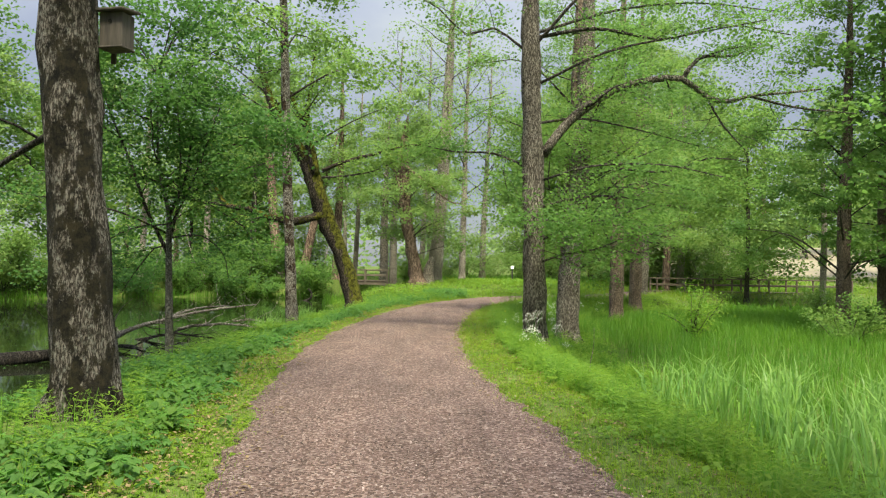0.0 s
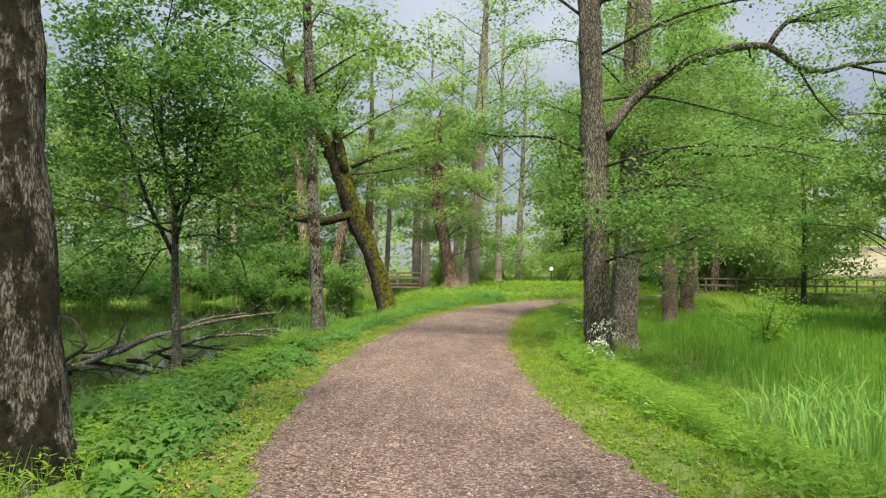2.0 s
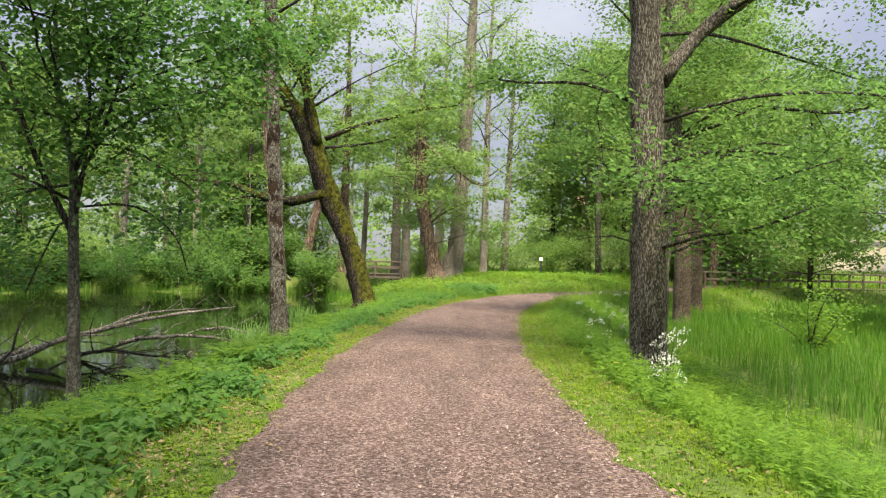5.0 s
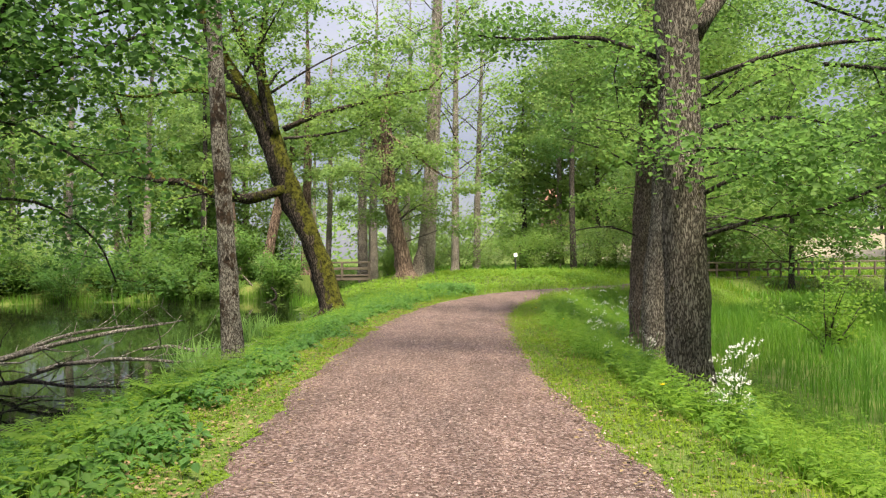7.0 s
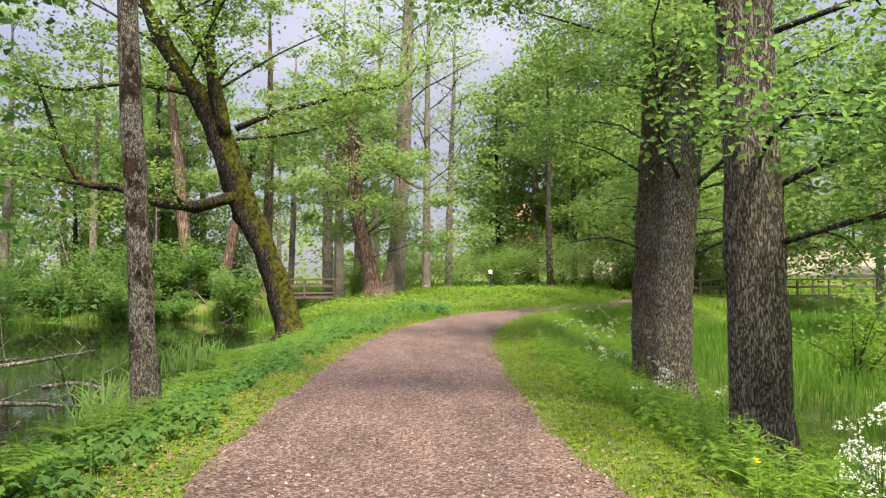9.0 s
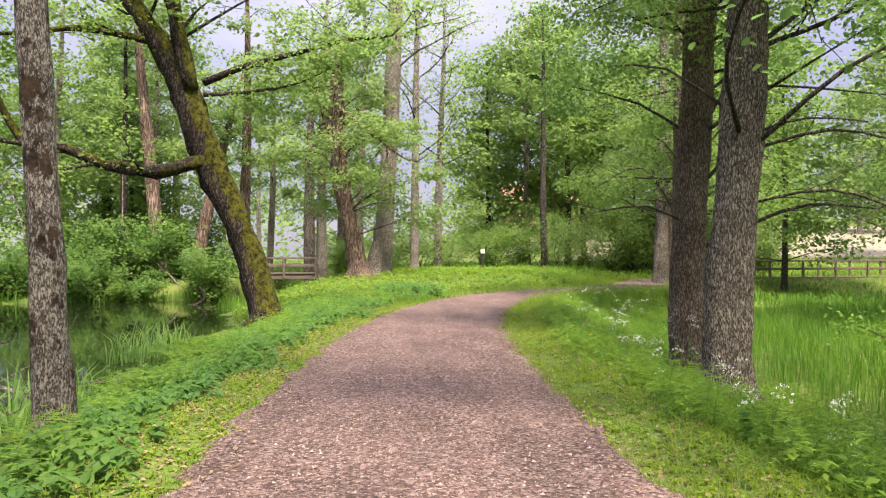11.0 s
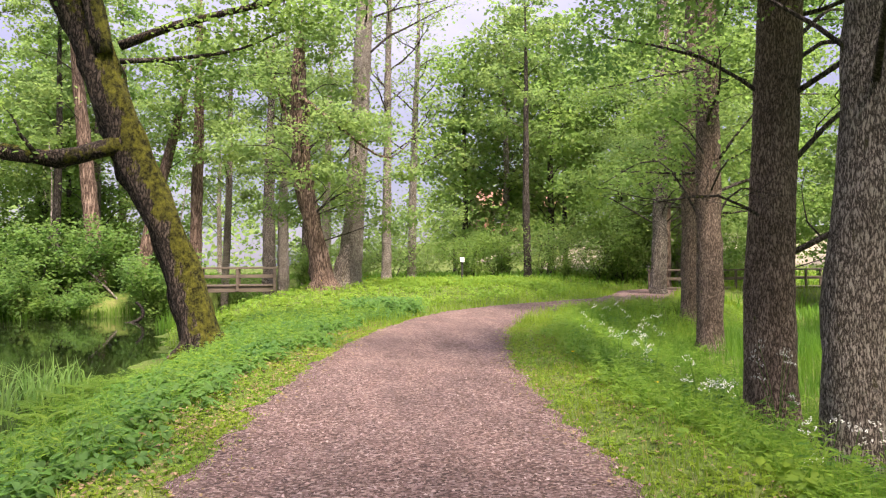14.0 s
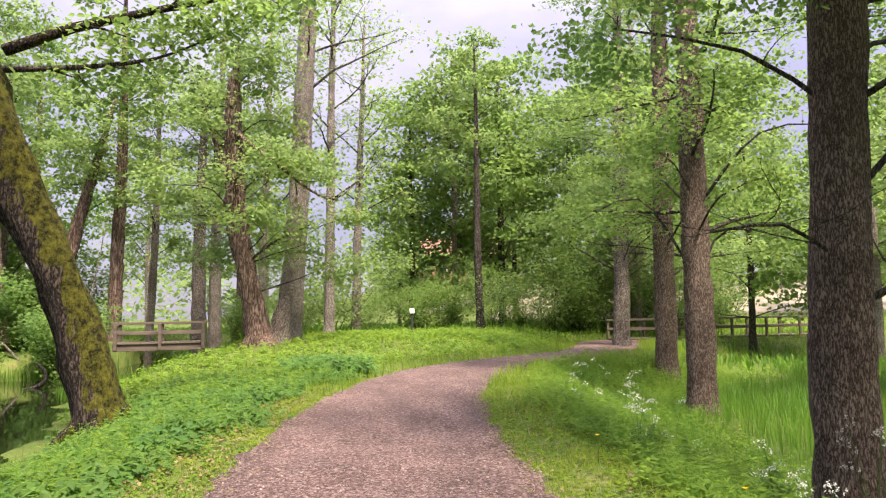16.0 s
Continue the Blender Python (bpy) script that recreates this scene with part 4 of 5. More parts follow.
for k, (r, top, bark, leaf, low, ln) in enumerate([(0.22, 15, BARK_PALE, LEAF_FAR_LIT, 4.2, 3.4), (0.28, 17, BARK_BROWN, LEAF_MID, 3.4, 4.2), (0.18, 13, BARK_DARK, LEAF_BRIGHT, 1.8, 3.4), (0.25, 16, BARK_GREY, LEAF_FAR_LIT, 2.0, 4.0)]):
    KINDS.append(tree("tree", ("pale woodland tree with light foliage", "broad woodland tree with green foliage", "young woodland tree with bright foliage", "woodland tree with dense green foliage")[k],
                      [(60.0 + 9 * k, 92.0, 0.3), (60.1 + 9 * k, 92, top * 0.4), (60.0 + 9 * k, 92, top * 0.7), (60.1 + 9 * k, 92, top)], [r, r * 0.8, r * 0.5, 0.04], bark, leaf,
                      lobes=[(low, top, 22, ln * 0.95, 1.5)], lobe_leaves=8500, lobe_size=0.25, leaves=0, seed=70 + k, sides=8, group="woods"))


def shrub(name, x, y, h, w, leaf, count, size, seed, label):
    rng = np.random.default_rng(seed)
    b = np.array(at_ground(x, y))
    thing = empty(name, tuple(b), label, "shrub", "undergrowth")
    stems, ends = [], []
    for q in range(9):
        a = q * 0.7 + rng.uniform(-0.3, 0.3)
        l = wander((rng.normal(0, 0.12), rng.normal(0, 0.12), -0.1), (math.cos(a) * w / h, math.sin(a) * w / h, 1.0), h * rng.uniform(0.8, 1.1), 7, rng, 0.16)
        stems.append(tube(l, np.linspace(0.025, 0.006, len(l)), 5))
        ends.extend(l[2:])
        for s, sr in side_shoots(l, 0.03, rng, 3, h * 0.4, 0.02, 0.25):
            stems.append(tube(s, sr, 3))
            ends.extend(s[1:])
    v, f = join(stems)
    part_np("stem", v, f, BARK_DARK, thing, kind="stuff")
    c = np.array(ends) + b
    c[:, 2] = np.maximum(c[:, 2], b[2] + 0.15)
    v, f = leaves_at(c, count, rng, size, h * 0.11, 0.7)
    part_np("crown", v - b, f, leaf, thing, kind="stuff")
    return thing


SHRUBS = [shrub("shrub", 70 + 8 * k, 104.0, h, w, leaf, 4600, 0.16, 90 + k, label) for k, (h, w, leaf, label) in enumerate([
    (2.6, 1.7, LEAF_MID, "bushy shrub with green leaves"), (3.6, 2.0, LEAF_DEEP, "tall green shrub with many stems"), (2.2, 2.0, LEAF_MID, "low dense shrub with green leaves"), (4.6, 2.0, LEAF_FAR_LIT, "tall airy shrub with leaves lightened for distance"), (3.4, 2.2, LEAF_BRIGHT, "spreading shrub with leaves coloured as if sunlit")])]

wood_rng = np.random.default_rng(5)


def scatter(kinds, spots, lo=0.8, hi=1.2):
    for x, y in spots:
        src = kinds[int(wood_rng.integers(0, len(kinds)))]
        z = at_ground(x, y)[2] - 0.05
        s = wood_rng.uniform(lo, hi)
        c = copy_thing(src, pose(x, y, z, 0, 0, wood_rng.uniform(0, 360)))
        c.scale = (s, s, s * wood_rng.uniform(0.92, 1.1))


def jitter(points, amount):
    return [(x + wood_rng.uniform(-amount, amount), y + wood_rng.uniform(-amount, amount)) for x, y in points]


far_trees = [(x, 62 + 3 * (i % 2)) for i, x in enumerate(range(-30, 4, 7)) if not -12 < x < 0] + [(x, 82 + 5 * (i % 3)) for i, x in enumerate(range(-34, 56, 11))] + [(x, 60.5 + 3 * (i % 2)) for i, x in enumerate(range(23, 58, 6))] + [(x, 92 + 4 * (i % 2)) for i, x in enumerate(range(24, 78, 11))]
pond_trees = [(-15, 57), (-19, 55), (-23, 51), (-11.8, 61), (-3, 64), (-27, 44), (-12.5, 56), (-17, 61)]
left_trees = [(-25 - 2.5 * (i % 2), y) for i, y in enumerate((12, 28, 37, 42, 47, 53))]
right_trees = [(21, 27), (24, 36), (19, 33.5), (30, 30), (24, 45.5), (27, 14), (18.8, 27.5), (22, 50)]
# out of view; the last two are added to shade the first stretch of lane
unseen_back_trees = [(-10, -30), (6, -32), (-6.5, -3.0), (5.5, -2.5)]
scatter(KINDS, jitter(far_trees + left_trees + pond_trees + right_trees + unseen_back_trees, 1.2))
scatter(KINDS, jitter([(11.5, 67), (15.5, 69)], 0.5), 1.05, 1.2)
scatter(KINDS[0:3:2], jitter([(7.8, 65), (10.6, 63.5), (13.0, 63), (16.5, 62), (20.5, 61)], 0.6), 1.1, 1.35)
# tall, almost bare crowns against the sky
for k, (x, y, top) in enumerate([(-3.6, 56, 19), (1.6, 54, 21), (3.4, 58, 18), (-1.4, 60, 20)]):
    tree("tree", "tall slim pale tree with nearly bare twigs", upright(x, y, top, (0.5, 0)), [0.24, 0.21, 0.17, 0.11, 0.03], BARK_PALE, LEAF_FAR_LIT, auto=[(6, top - 1, 16, 4.0, 0.7)], leaves=1800, size=0.2, spread=0.4, seed=60 + k, sides=9, group="bare tall trees")
bank = [(x, float(np.interp(x, [-30, -16, -9, -7.2], [44, 46, 47.5, 48.5])) + 0.7 + 1.3 * (i % 2)) for i, x in enumerate(np.arange(-23, -7.4, 1.2))]
behind = [(x, 58 + 2.0 * (i % 2)) for i, x in enumerate(np.arange(-2, 17, 2.2))] + [(x, 56 + 2.0 * (i % 2)) for i, x in enumerate(np.arange(-22, -2, 3.2))]
marsh_edge = [(18.5, 30), (20, 38), (26, 34), (23, 24), (14, 57), (28, 40), (17, 24)]
pond_side = [(-21.8 - 2.5 * math.sin(y * 0.21), y) for y in np.arange(29, 47, 1.9)]
# lighter shrub kinds here: the sunlit look is put into their leaf colour
scatter(SHRUBS[3:], jitter(pond_side, 0.7), 0.6, 1.2)
scatter(SHRUBS[:3], jitter(bank, 0.7), 0.5, 1.3)
scatter(SHRUBS[3:], jitter([(x, 57.0 + 1.6 * (i % 2)) for i, x in enumerate(np.arange(15.5, 26, 1.4))], 0.4), 0.7, 1.1)
scatter(SHRUBS[2:], jitter(behind + marsh_edge, 0.7), 0.5, 1.3)

# distant belt of woods closing the place all round
belt = np.random.default_rng(21)
bn = 27000
ba = belt.uniform(0, 2 * np.pi, bn)
br = belt.uniform(92, 118, bn)
bx, by = br * np.cos(ba), 35 + br * np.sin(ba)
top = 8 + 3.5 * np.sin(ba * 23) + 2.5 * np.sin(ba * 57 + 1) + 1.5 * np.sin(ba * 131)
bz = ground_z(bx, by) + top * belt.uniform(0, 1, bn) ** 0.8
bt = belt.uniform(0, 2 * np.pi, bn)
v, f = leaf_quads(np.column_stack([bx, by, bz]), np.stack([np.cos(bt), np.sin(bt), belt.normal(-0.3, 0.5, bn)], 1), np.stack([belt.normal(0, 0.7, bn), belt.normal(0, 0.7, bn), np.ones(bn)], 1), belt.uniform(0.6, 1.3, bn), belt.uniform(0.5, 1.0, bn))
tagged(new("far_woods", mesh_of("far_woods", v, f, LEAF_FAR_LIT)), "distant belt of green woods closing the view", "woods", kind="stuff")

# ---- built things ----


def footbridge(place, length, turn, label, bays, rail=0.92):
    thing = empty("footbridge", place, label, "bridge", turn=turn)
    for y in (-0.62, 0.62):
        part("beam", box_bm((length, 0.16, 0.22), (0, y, -0.14)), RAIL, thing)
    n = int(length / 0.16)
    first = None
    for i in range(n):
        x = -length / 2 + (i + 0.5) * length / n
        if first is None:
            first = part("deck_board", box_bm((length / n - 0.012, 1.5, 0.045), (0, 0, 0), bevel=0.004), RAIL, thing)
            first.location = (x, 0, 0)
        else:
            o = first.copy()
            scene.collection.objects.link(o)
            o.location = (x, 0, 0.003 * math.sin(i * 7.1))
    for y in (-0.72, 0.72):
        for i in range(bays + 1):
            x = -length / 2 + 0.08 + i * (length - 0.16) / bays
            part("post", box_bm((0.11, 0.09, rail + 0.22), (x, y + math.copysign(0.04, y), rail / 2 - 0.11)), RAIL, thing)
        part("top_rail", box_bm((length + 0.1, 0.15, 0.075), (0, y, rail + 0.005)), RAIL, thing)
        part("middle_rail", box_bm((length, 0.045, 0.12), (0, y - math.copysign(0.012, y), rail * 0.52)), RAIL, thing)
    return thing


footbridge((-4.65, 46.6, 0.62), 2.9, 4, "short weathered wooden footbridge with plank rails", 2, 0.66)
footbridge((22.4, 53.0, 0.06), 14.2, 1.5, "long grey wooden footbridge with rails over the marsh", 7)

sign = empty("signpost", at_ground(5.15, 52.0), "small white notice on a black post in the grass", "sign")
part("post", box_bm((0.09, 0.09, 1.05), (0, 0, 0.5)), BLACK, sign)
part("foot", box_bm((0.2, 0.2, 0.06), (0, 0, 0.03)), BLACK, sign)
board = part("board", box_bm((0.2, 0.035, 0.22), (0, -0.05, 1.1), Matrix.Rotation(radians(-20), 4, "X")), SIGNWHITE, sign, "white notice board")

nest = empty("nest_box", (-3.5, 7.85, 3.84), "old weathered wooden nest box hung on a trunk", "nest box", turn=-12)
part("body", box_bm((0.27, 0.22, 0.36), (0, 0, 0.2)), BOXWOOD, nest)
part("roof", box_bm((0.34, 0.32, 0.03), (0.02, -0.02, 0.41), Matrix.Rotation(radians(7), 4, "X")), BOXWOOD, nest)
part("floor_board", box_bm((0.29, 0.24, 0.025), (0, 0, 0.012)), BOXWOOD, nest)
# no real opening: a near-black disc on the front paints the hole's shade
hole_bm = bmesh.new()
bmesh.ops.create_cone(hole_bm, cap_ends=True, segments=14, radius1=0.022, radius2=0.022, depth=0.01)
bmesh.ops.transform(hole_bm, matrix=Matrix.Translation((0, -0.116, 0.28)) @ Matrix.Rotation(radians(90), 4, "X"), verts=hole_bm.verts)
part("entrance_hole_disc", hole_bm, HOLE_SHADE, nest)
part("batten", box_bm((0.06, 0.03, 0.62), (-0.12, 0.125, 0.2)), BOXWOOD, nest)

# pale dry field beyond the marsh
fx, fy = np.linspace(19, 95, 40), np.linspace(57.5, 105, 30)
FX, FY = np.meshgrid(fx, fy)
FX = FX + 3.0 * np.sin(FY * 0.23) * (FX < 21)
f0 = np.arange(29)[:, None] * 40 + np.arange(39)[None, :]
tagged(new("field", mesh_of("field", np.stack([FX, FY, ground_z(FX, FY) + 0.06], -1).reshape(-1, 3), np.stack([f0, f0 + 1, f0 + 41, f0 + 40], -1).reshape(-1, 4), FIELD, True)), "pale dry open field beyond the footbridge", "field", kind="structure")

# red house far behind the trees
house = empty("house", at_ground(24.0, 112.0), "red boarded house with tiled roof behind the trees", "house")
part("wall", box_bm((12, 8, 3.2), (0, 0, 1.6), bevel=0.02), REDWALL, house)
roof_bm = bmesh.new()
rv = [roof_bm.verts.new(p) for p in ((-6.4, -4.5, 3.1), (6.4, -4.5, 3.1), (6.4, 4.5, 3.1), (-6.4, 4.5, 3.1), (-6.4, 0, 5.8), (6.4, 0, 5.8))]
for f in ((0, 1, 5, 4), (2, 3, 4, 5), (0, 4, 3), (1, 2, 5), (0, 3, 2, 1)):
    roof_bm.faces.new([rv[i] for i in f])
part("roof", roof_bm, ROOFTILE, house)
for x in (-4, -1.2, 1.6, 4.2):
    win = part("window", box_bm((1.1, 0.08, 1.2), (x, -4.03, 1.7)), SIGNWHITE, house, "white window frame")
    part("pane", box_bm((0.92, 0.03, 1.02), (x, -4.085, 1.7)), GLASS, win)

# dead branches in the pond
fallen = empty("fallen_branch", (-6.4, 22.5, WATER_Z), "dead pale branches fallen into the pond", "branch")
fr = np.random.default_rng(41)
for q, (p0, d, ln, r) in enumerate([((-2.6, -4.4, -0.05), (0.5, 0.9, 0.13), 6.4, 0.06), ((-2.9, -3.4, 0.0), (0.95, 0.45, 0.10), 4.6, 0.05), ((-0.9, -1.8, 0.3), (0.75, 0.35, 0.22), 2.8, 0.04),
                                    ((-3.0, -5.2, -0.08), (0.3, 0.95, 0.05), 4.8, 0.05), ((0.1, 0.2, 0.4), (0.85, 0.1, 0.16), 2.4, 0.03), ((-1.8, -3.4, 0.0), (0.98, -0.1, 0.03), 3.0, 0.045),
                                    ((-0.2, -2.8, -0.05), (-0.2, 0.9, 0.16), 2.6, 0.03), ((-2.2, -1.6, -0.05), (0.9, -0.35, 0.05), 3.4, 0.04)]):
    l = wander(p0, d, ln, 14, fr, 0.15)
    l[:, 2] = np.clip(l[:, 2], -0.1, 0.9)
    wood = BLACKWOOD if q in (3, 5, 7) else DEADWOOD
    v, f = tube(l, np.linspace(r * 1.25, 0.014, len(l)), 7, 0.08, fr)
    limb = part_np("branch", v, f, wood, fallen, smooth=True)
    for s, sr in side_shoots(l, r * 1.3, fr, 12, 1.5, 0.10, 0.15):
        s[:, 2] = np.maximum(s[:, 2], -0.06)
        v, f = tube(s, sr, 4)
        part_np("twig", v, f, wood, limb)
log = empty("sunken_log", (-9.3, 15.0, WATER_Z), "dark log lying half sunk in the pond", "log", turn=25)
l = wander((-1.6, 0, 0.05), (1, 0.1, 0.02), 3.4, 10, fr, 0.05)
v, f = tube(l, np.linspace(0.2, 0.12, len(l)), 10, 0.1, fr)
part_np("log", v, f, BLACKWOOD, log, smooth=True)
snag = empty("snag", (-8.1, 44.5, WATER_Z), "curved black snag standing out of the water", "branch")
v, f = tube(smooth_line([(-0.35, 0, -0.1), (0.1, 0, 0.0), (0.42, 0, 0.2), (0.4, 0, 0.5), (0.2, 0, 0.72)], 0.1), np.linspace(0.08, 0.03, 18)[:len(smooth_line([(-0.35, 0, -0.1), (0.1, 0, 0.0), (0.42, 0, 0.2), (0.4, 0, 0.5), (0.2, 0, 0.72)], 0.1))], 7)
part_np("stem", v, f, BLACKWOOD, snag, smooth=True)

for k, (x, y, dx, dz, ln) in enumerate([(-15.2, 48.3, -0.55, 1.0, 5.5), (-9.6, 49.0, -0.75, 1.0, 4.5), (-18.5, 47.2, 0.2, 1.0, 6.0), (-8.2, 50.2, 0.35, 1.0, 5.0), (-12.6, 48.6, 0.1, 1.0, 6.5)]):
    pole = empty("dead_sapling", at_ground(x, y), "thin pale dead sapling leaning over the bank", "tree", "dead saplings")
    l = wander((0, 0, -0.2), (dx, 0.1, dz), ln, 10, fr, 0.05)
    v, f = tube(l, np.linspace(0.055, 0.015, len(l)), 6, 0.06, fr)
    part_np("stem", v, f, DEADWOOD, pole, smooth=True)
    for s, sr in side_shoots(l, 0.04, fr, 4, 1.1, 0.05, 0.4):
        v, f = tube(s, sr, 4)
        part_np("twig", v, f, DEADWOOD, pole)

# ---- low growth ----
veg = np.random.default_rng(77)


def spots(x0, x1, y0, y1, count):
    return np.stack([veg.uniform(x0, x1, count), veg.uniform(y0, y1, count)], 1)


def strip(y0, y1, d0, d1, count, side):
    """Places beside the lane at a distance d0..d1 from its edge."""
    i = veg.integers(0, len(fineL), count * 3)
    i = i[(fineL[i, 1] > y0) & (fineL[i, 1] < y1)][:count]
    d = lane_half(fineL[i, 1], side) + d0 + (d1 - d0) * veg.uniform(0, 1, len(i)) ** 1.15
    if d0 > 0.5:
        d = d + 0.38 * wobble(fineL[i, 0] + side * 4, fineL[i, 1], 1.9) + veg.normal(0, 0.14, len(i))
    p = fineL[i] + fn[i] * (side * d)[:, None] + veg.normal(0, 0.08, (len(i), 2))
    return p


def on_ground(p, z=0.0):
    return np.column_stack([p, ground_z(p[:, 0], p[:, 1]) + z])


def grass(name, label, p, h0, h1, width, mat, lean=(0.15, 0.7)):
    b = on_ground(p, -0.02)
    n = len(b)
    patch = 0.75 + 0.5 * (0.5 + 0.5 * wobble(p[:, 0], p[:, 1], 2.1))
    v, f = (short_blades if h1 < 0.45 else blades)(b, veg.uniform(h0, h1, n) * patch, width * veg.uniform(0.6, 1.3, n), veg.uniform(*lean, n), veg)
    return tagged(new(name, mesh_of(name, v, f, mat)), label, "grass", kind="stuff")


def dry(p):
    return p[pond(p[:, 0], p[:, 1]) < -0.15]


grass("verge_grass", "short bright mown grass along the path", np.vstack([strip(0.5, 36, -0.12, 0.95, 24000, -1), strip(0.5, 36, -0.12, 1.35, 46000, 1)]), 0.03, 0.10, 0.009, GRASS_LAWN)
grass("edge_grass", "thin tufts of grass creeping onto the gravel", np.vstack([strip(0.5, 40, -0.4, 0.05, 5000, -1), strip(0.5, 40, -0.3, 0.05, 3500, 1)]), 0.02, 0.07, 0.008, GRASS_LAWN)
grass("bank_grass", "longer lush grass on the banks", np.vstack([dry(strip(0.5, 36, 0.9, 3.6, 9000, -1)), strip(0.5, 44, 1.2, 4.4, 30000, 1)]), 0.16, 0.38, 0.011, GRASS_TALL)
grass("meadow_grass", "bright grass on the mound beyond the bend", np.vstack([dry(strip(33, 60, -0.1, 11, 34000, -1)), strip(34, 60, -0.1, 3, 12000, 1)]), 0.10, 0.32, 0.024, GRASS_LAWN)
grass("marsh_grass", "tall green sedge filling the marsh", np.vstack([strip(1, 47, 4.6, 16, 34000, 1)]), 0.35, 0.72, 0.016, GRASS_TALL, (0.1, 0.55))
grass("far_grass", "rough grass under the trees", np.vstack([spots(-30, 30, 54, 75, 9000), spots(16, 34, 20, 50, 6000), spots(-30, -21, 0, 60, 4000)]), 0.2, 0.6, 0.07, GRASS_TALL)
grass("dry_grass", "pale dry blades among the verge grass", np.vstack([strip(0.5, 34, -0.1, 1.2, 7000, -1), strip(0.5, 34, -0.1, 1.2, 5000, 1)]), 0.03, 0.12, 0.008, GRASS_DRY)
shore_p = spots(-29, -3.5, 0, 62, 120000)
shore_e = pond(shore_p[:, 0], shore_p[:, 1])
shore_p = shore_p[(shore_e > -0.5) & (shore_e < 0.5) & ((shore_p[:, 1] > 40) | (shore_p[:, 0] < -15))]
grass("reeds", "green reeds along the far shore", shore_p, 0.3, 0.7, 0.025, GRASS_TALL, (0.05, 0.4))


def herbs(name, label, p, h0, h1, size, mat, leaves=6, floppy=0.5):
    """Leafy low plants: whorls of broad leaves up short stems."""
    b = on_ground(p)
    n = len(b)
    h = veg.uniform(h0, h1, n)
    idx = np.repeat(np.arange(n), leaves)
    m = len(idx)
    t = veg.uniform(0.25, 1.0, m)
    a = veg.uniform(0, 2 * np.pi, m)
    d = np.stack([np.cos(a), np.sin(a), np.full(m, -0.15) - floppy * veg.uniform(0, 0.8, m)], 1)
    ln = size * veg.uniform(0.6, 1.25, m)
    c = b[idx] + np.array([0, 0, 1.0]) * (h[idx] * t)[:, None] + d * ln[:, None] * 0.6
    nrm = np.stack([d[:, 0] * 0.4, d[:, 1] * 0.4, np.ones(m)], 1) + veg.normal(0, 0.25, (m, 3))
    v, f = (leaf_blades if 0.09 < size < 0.14 else leaf_quads)(c, d, nrm, ln, ln * veg.uniform(0.5, 0.8, m), 0.1)
    return tagged(new(name, mesh_of(name, v, f, mat)), label, "plants", kind="stuff")


bank_p = dry(strip(1.0, 36, 0.6, 3.4, 11000, -1))
bank_p = bank_p[np.hypot(bank_p[:, 0] + 3.62, bank_p[:, 1] - 7.1) > 0.8]
herbs("nettles", "lush ground elder and nettles on the bank", bank_p, 0.07, 0.27, 0.092, NETTLE)
herbs("nettles", "leafy herbs on the mound beyond the bend", dry(strip(33, 56, 1.2, 10, 6500, -1)), 0.12, 0.34, 0.14, FERN)
herbs("herbs", "mixed leafy herbs among the grass on the marsh side", strip(1.0, 46, 0.9, 4.2, 8000, 1), 0.06, 0.28, 0.08, FERN)

herbs("nettle_patch", "dark nettle patch on the grassy mound", spots(-0.8, 1.4, 37.0, 39.2, 300), 0.25, 0.5, 0.13, NETTLE)


def feathery(name, label, p, h0, h1, mat, whorls=7):
    """Horsetail-like plants: thin stems with whorls of narrow drooping leaves."""
    b = on_ground(p)
    n = len(b)
    h = veg.uniform(h0, h1, n)
    tilt = veg.normal(0, 0.12, (n, 2))
    idx = np.repeat(np.arange(n), whorls * 4)
    m = len(idx)
    t = np.tile(np.repeat(np.linspace(0.3, 1.0, whorls), 4), n)
    a = np.tile(np.arange(4) * np.pi / 2, n * whorls) + veg.uniform(0, 2 * np.pi, m)
    d = np.stack([np.cos(a), np.sin(a), veg.uniform(-0.25, 0.55, m)], 1)
    ln = h[idx] * (0.46 - 0.3 * t) * veg.uniform(0.7, 1.2, m)
    at = b[idx] + np.column_stack([tilt[idx, 0] * h[idx] * t, tilt[idx, 1] * h[idx] * t, h[idx] * t])
    v, f = leaf_quads(at + d * ln[:, None] * 0.5, d, np.tile([0, 0, 1.0], (m, 1)) + veg.normal(0, 0.3, (m, 3)), ln, 0.012 + 0.05 * ln, 0.04)
    return tagged(new(name, mesh_of(name, v, f, mat)), label, "plants", kind="stuff")


feathery("horsetails", "bright feathery horsetails on the marsh verge", strip(2.0, 17, 1.0, 2.6, 2400, 1), 0.25, 0.5, FERN)
feathery("parsley_leaves", "lacy cow parsley leaves among the grass", strip(15, 45, 0.9, 3.6, 2300, 1), 0.22, 0.5, FERN, 6)
feathery("parsley_leaves", "lacy green leaves on the pond bank", dry(strip(2, 36, 0.8, 3.2, 1600, -1)), 0.2, 0.4, FERN, 5)
herbs("verge_herbs", "small clover and plantain leaves in the verge", np.vstack([strip(1, 34, -0.1, 1.0, 8000, -1), strip(1, 34, 0.0, 1.3, 6000, 1)]), 0.015, 0.06, 0.046, GRASS_LAWN, 5)

# small leaves afloat on the pond
fp = spots(-20, -4.6, 4, 47, 9000)
fe = pond(fp[:, 0], fp[:, 1])
fp = fp[(fe > 0.1) & (wobble(fp[:, 0], fp[:, 1], 1.3) + veg.normal(0, 0.25, len(fp)) > 0.25)]
fa = veg.uniform(0, 6.3, len(fp))
fs = veg.uniform(0.03, 0.085, len(fp))
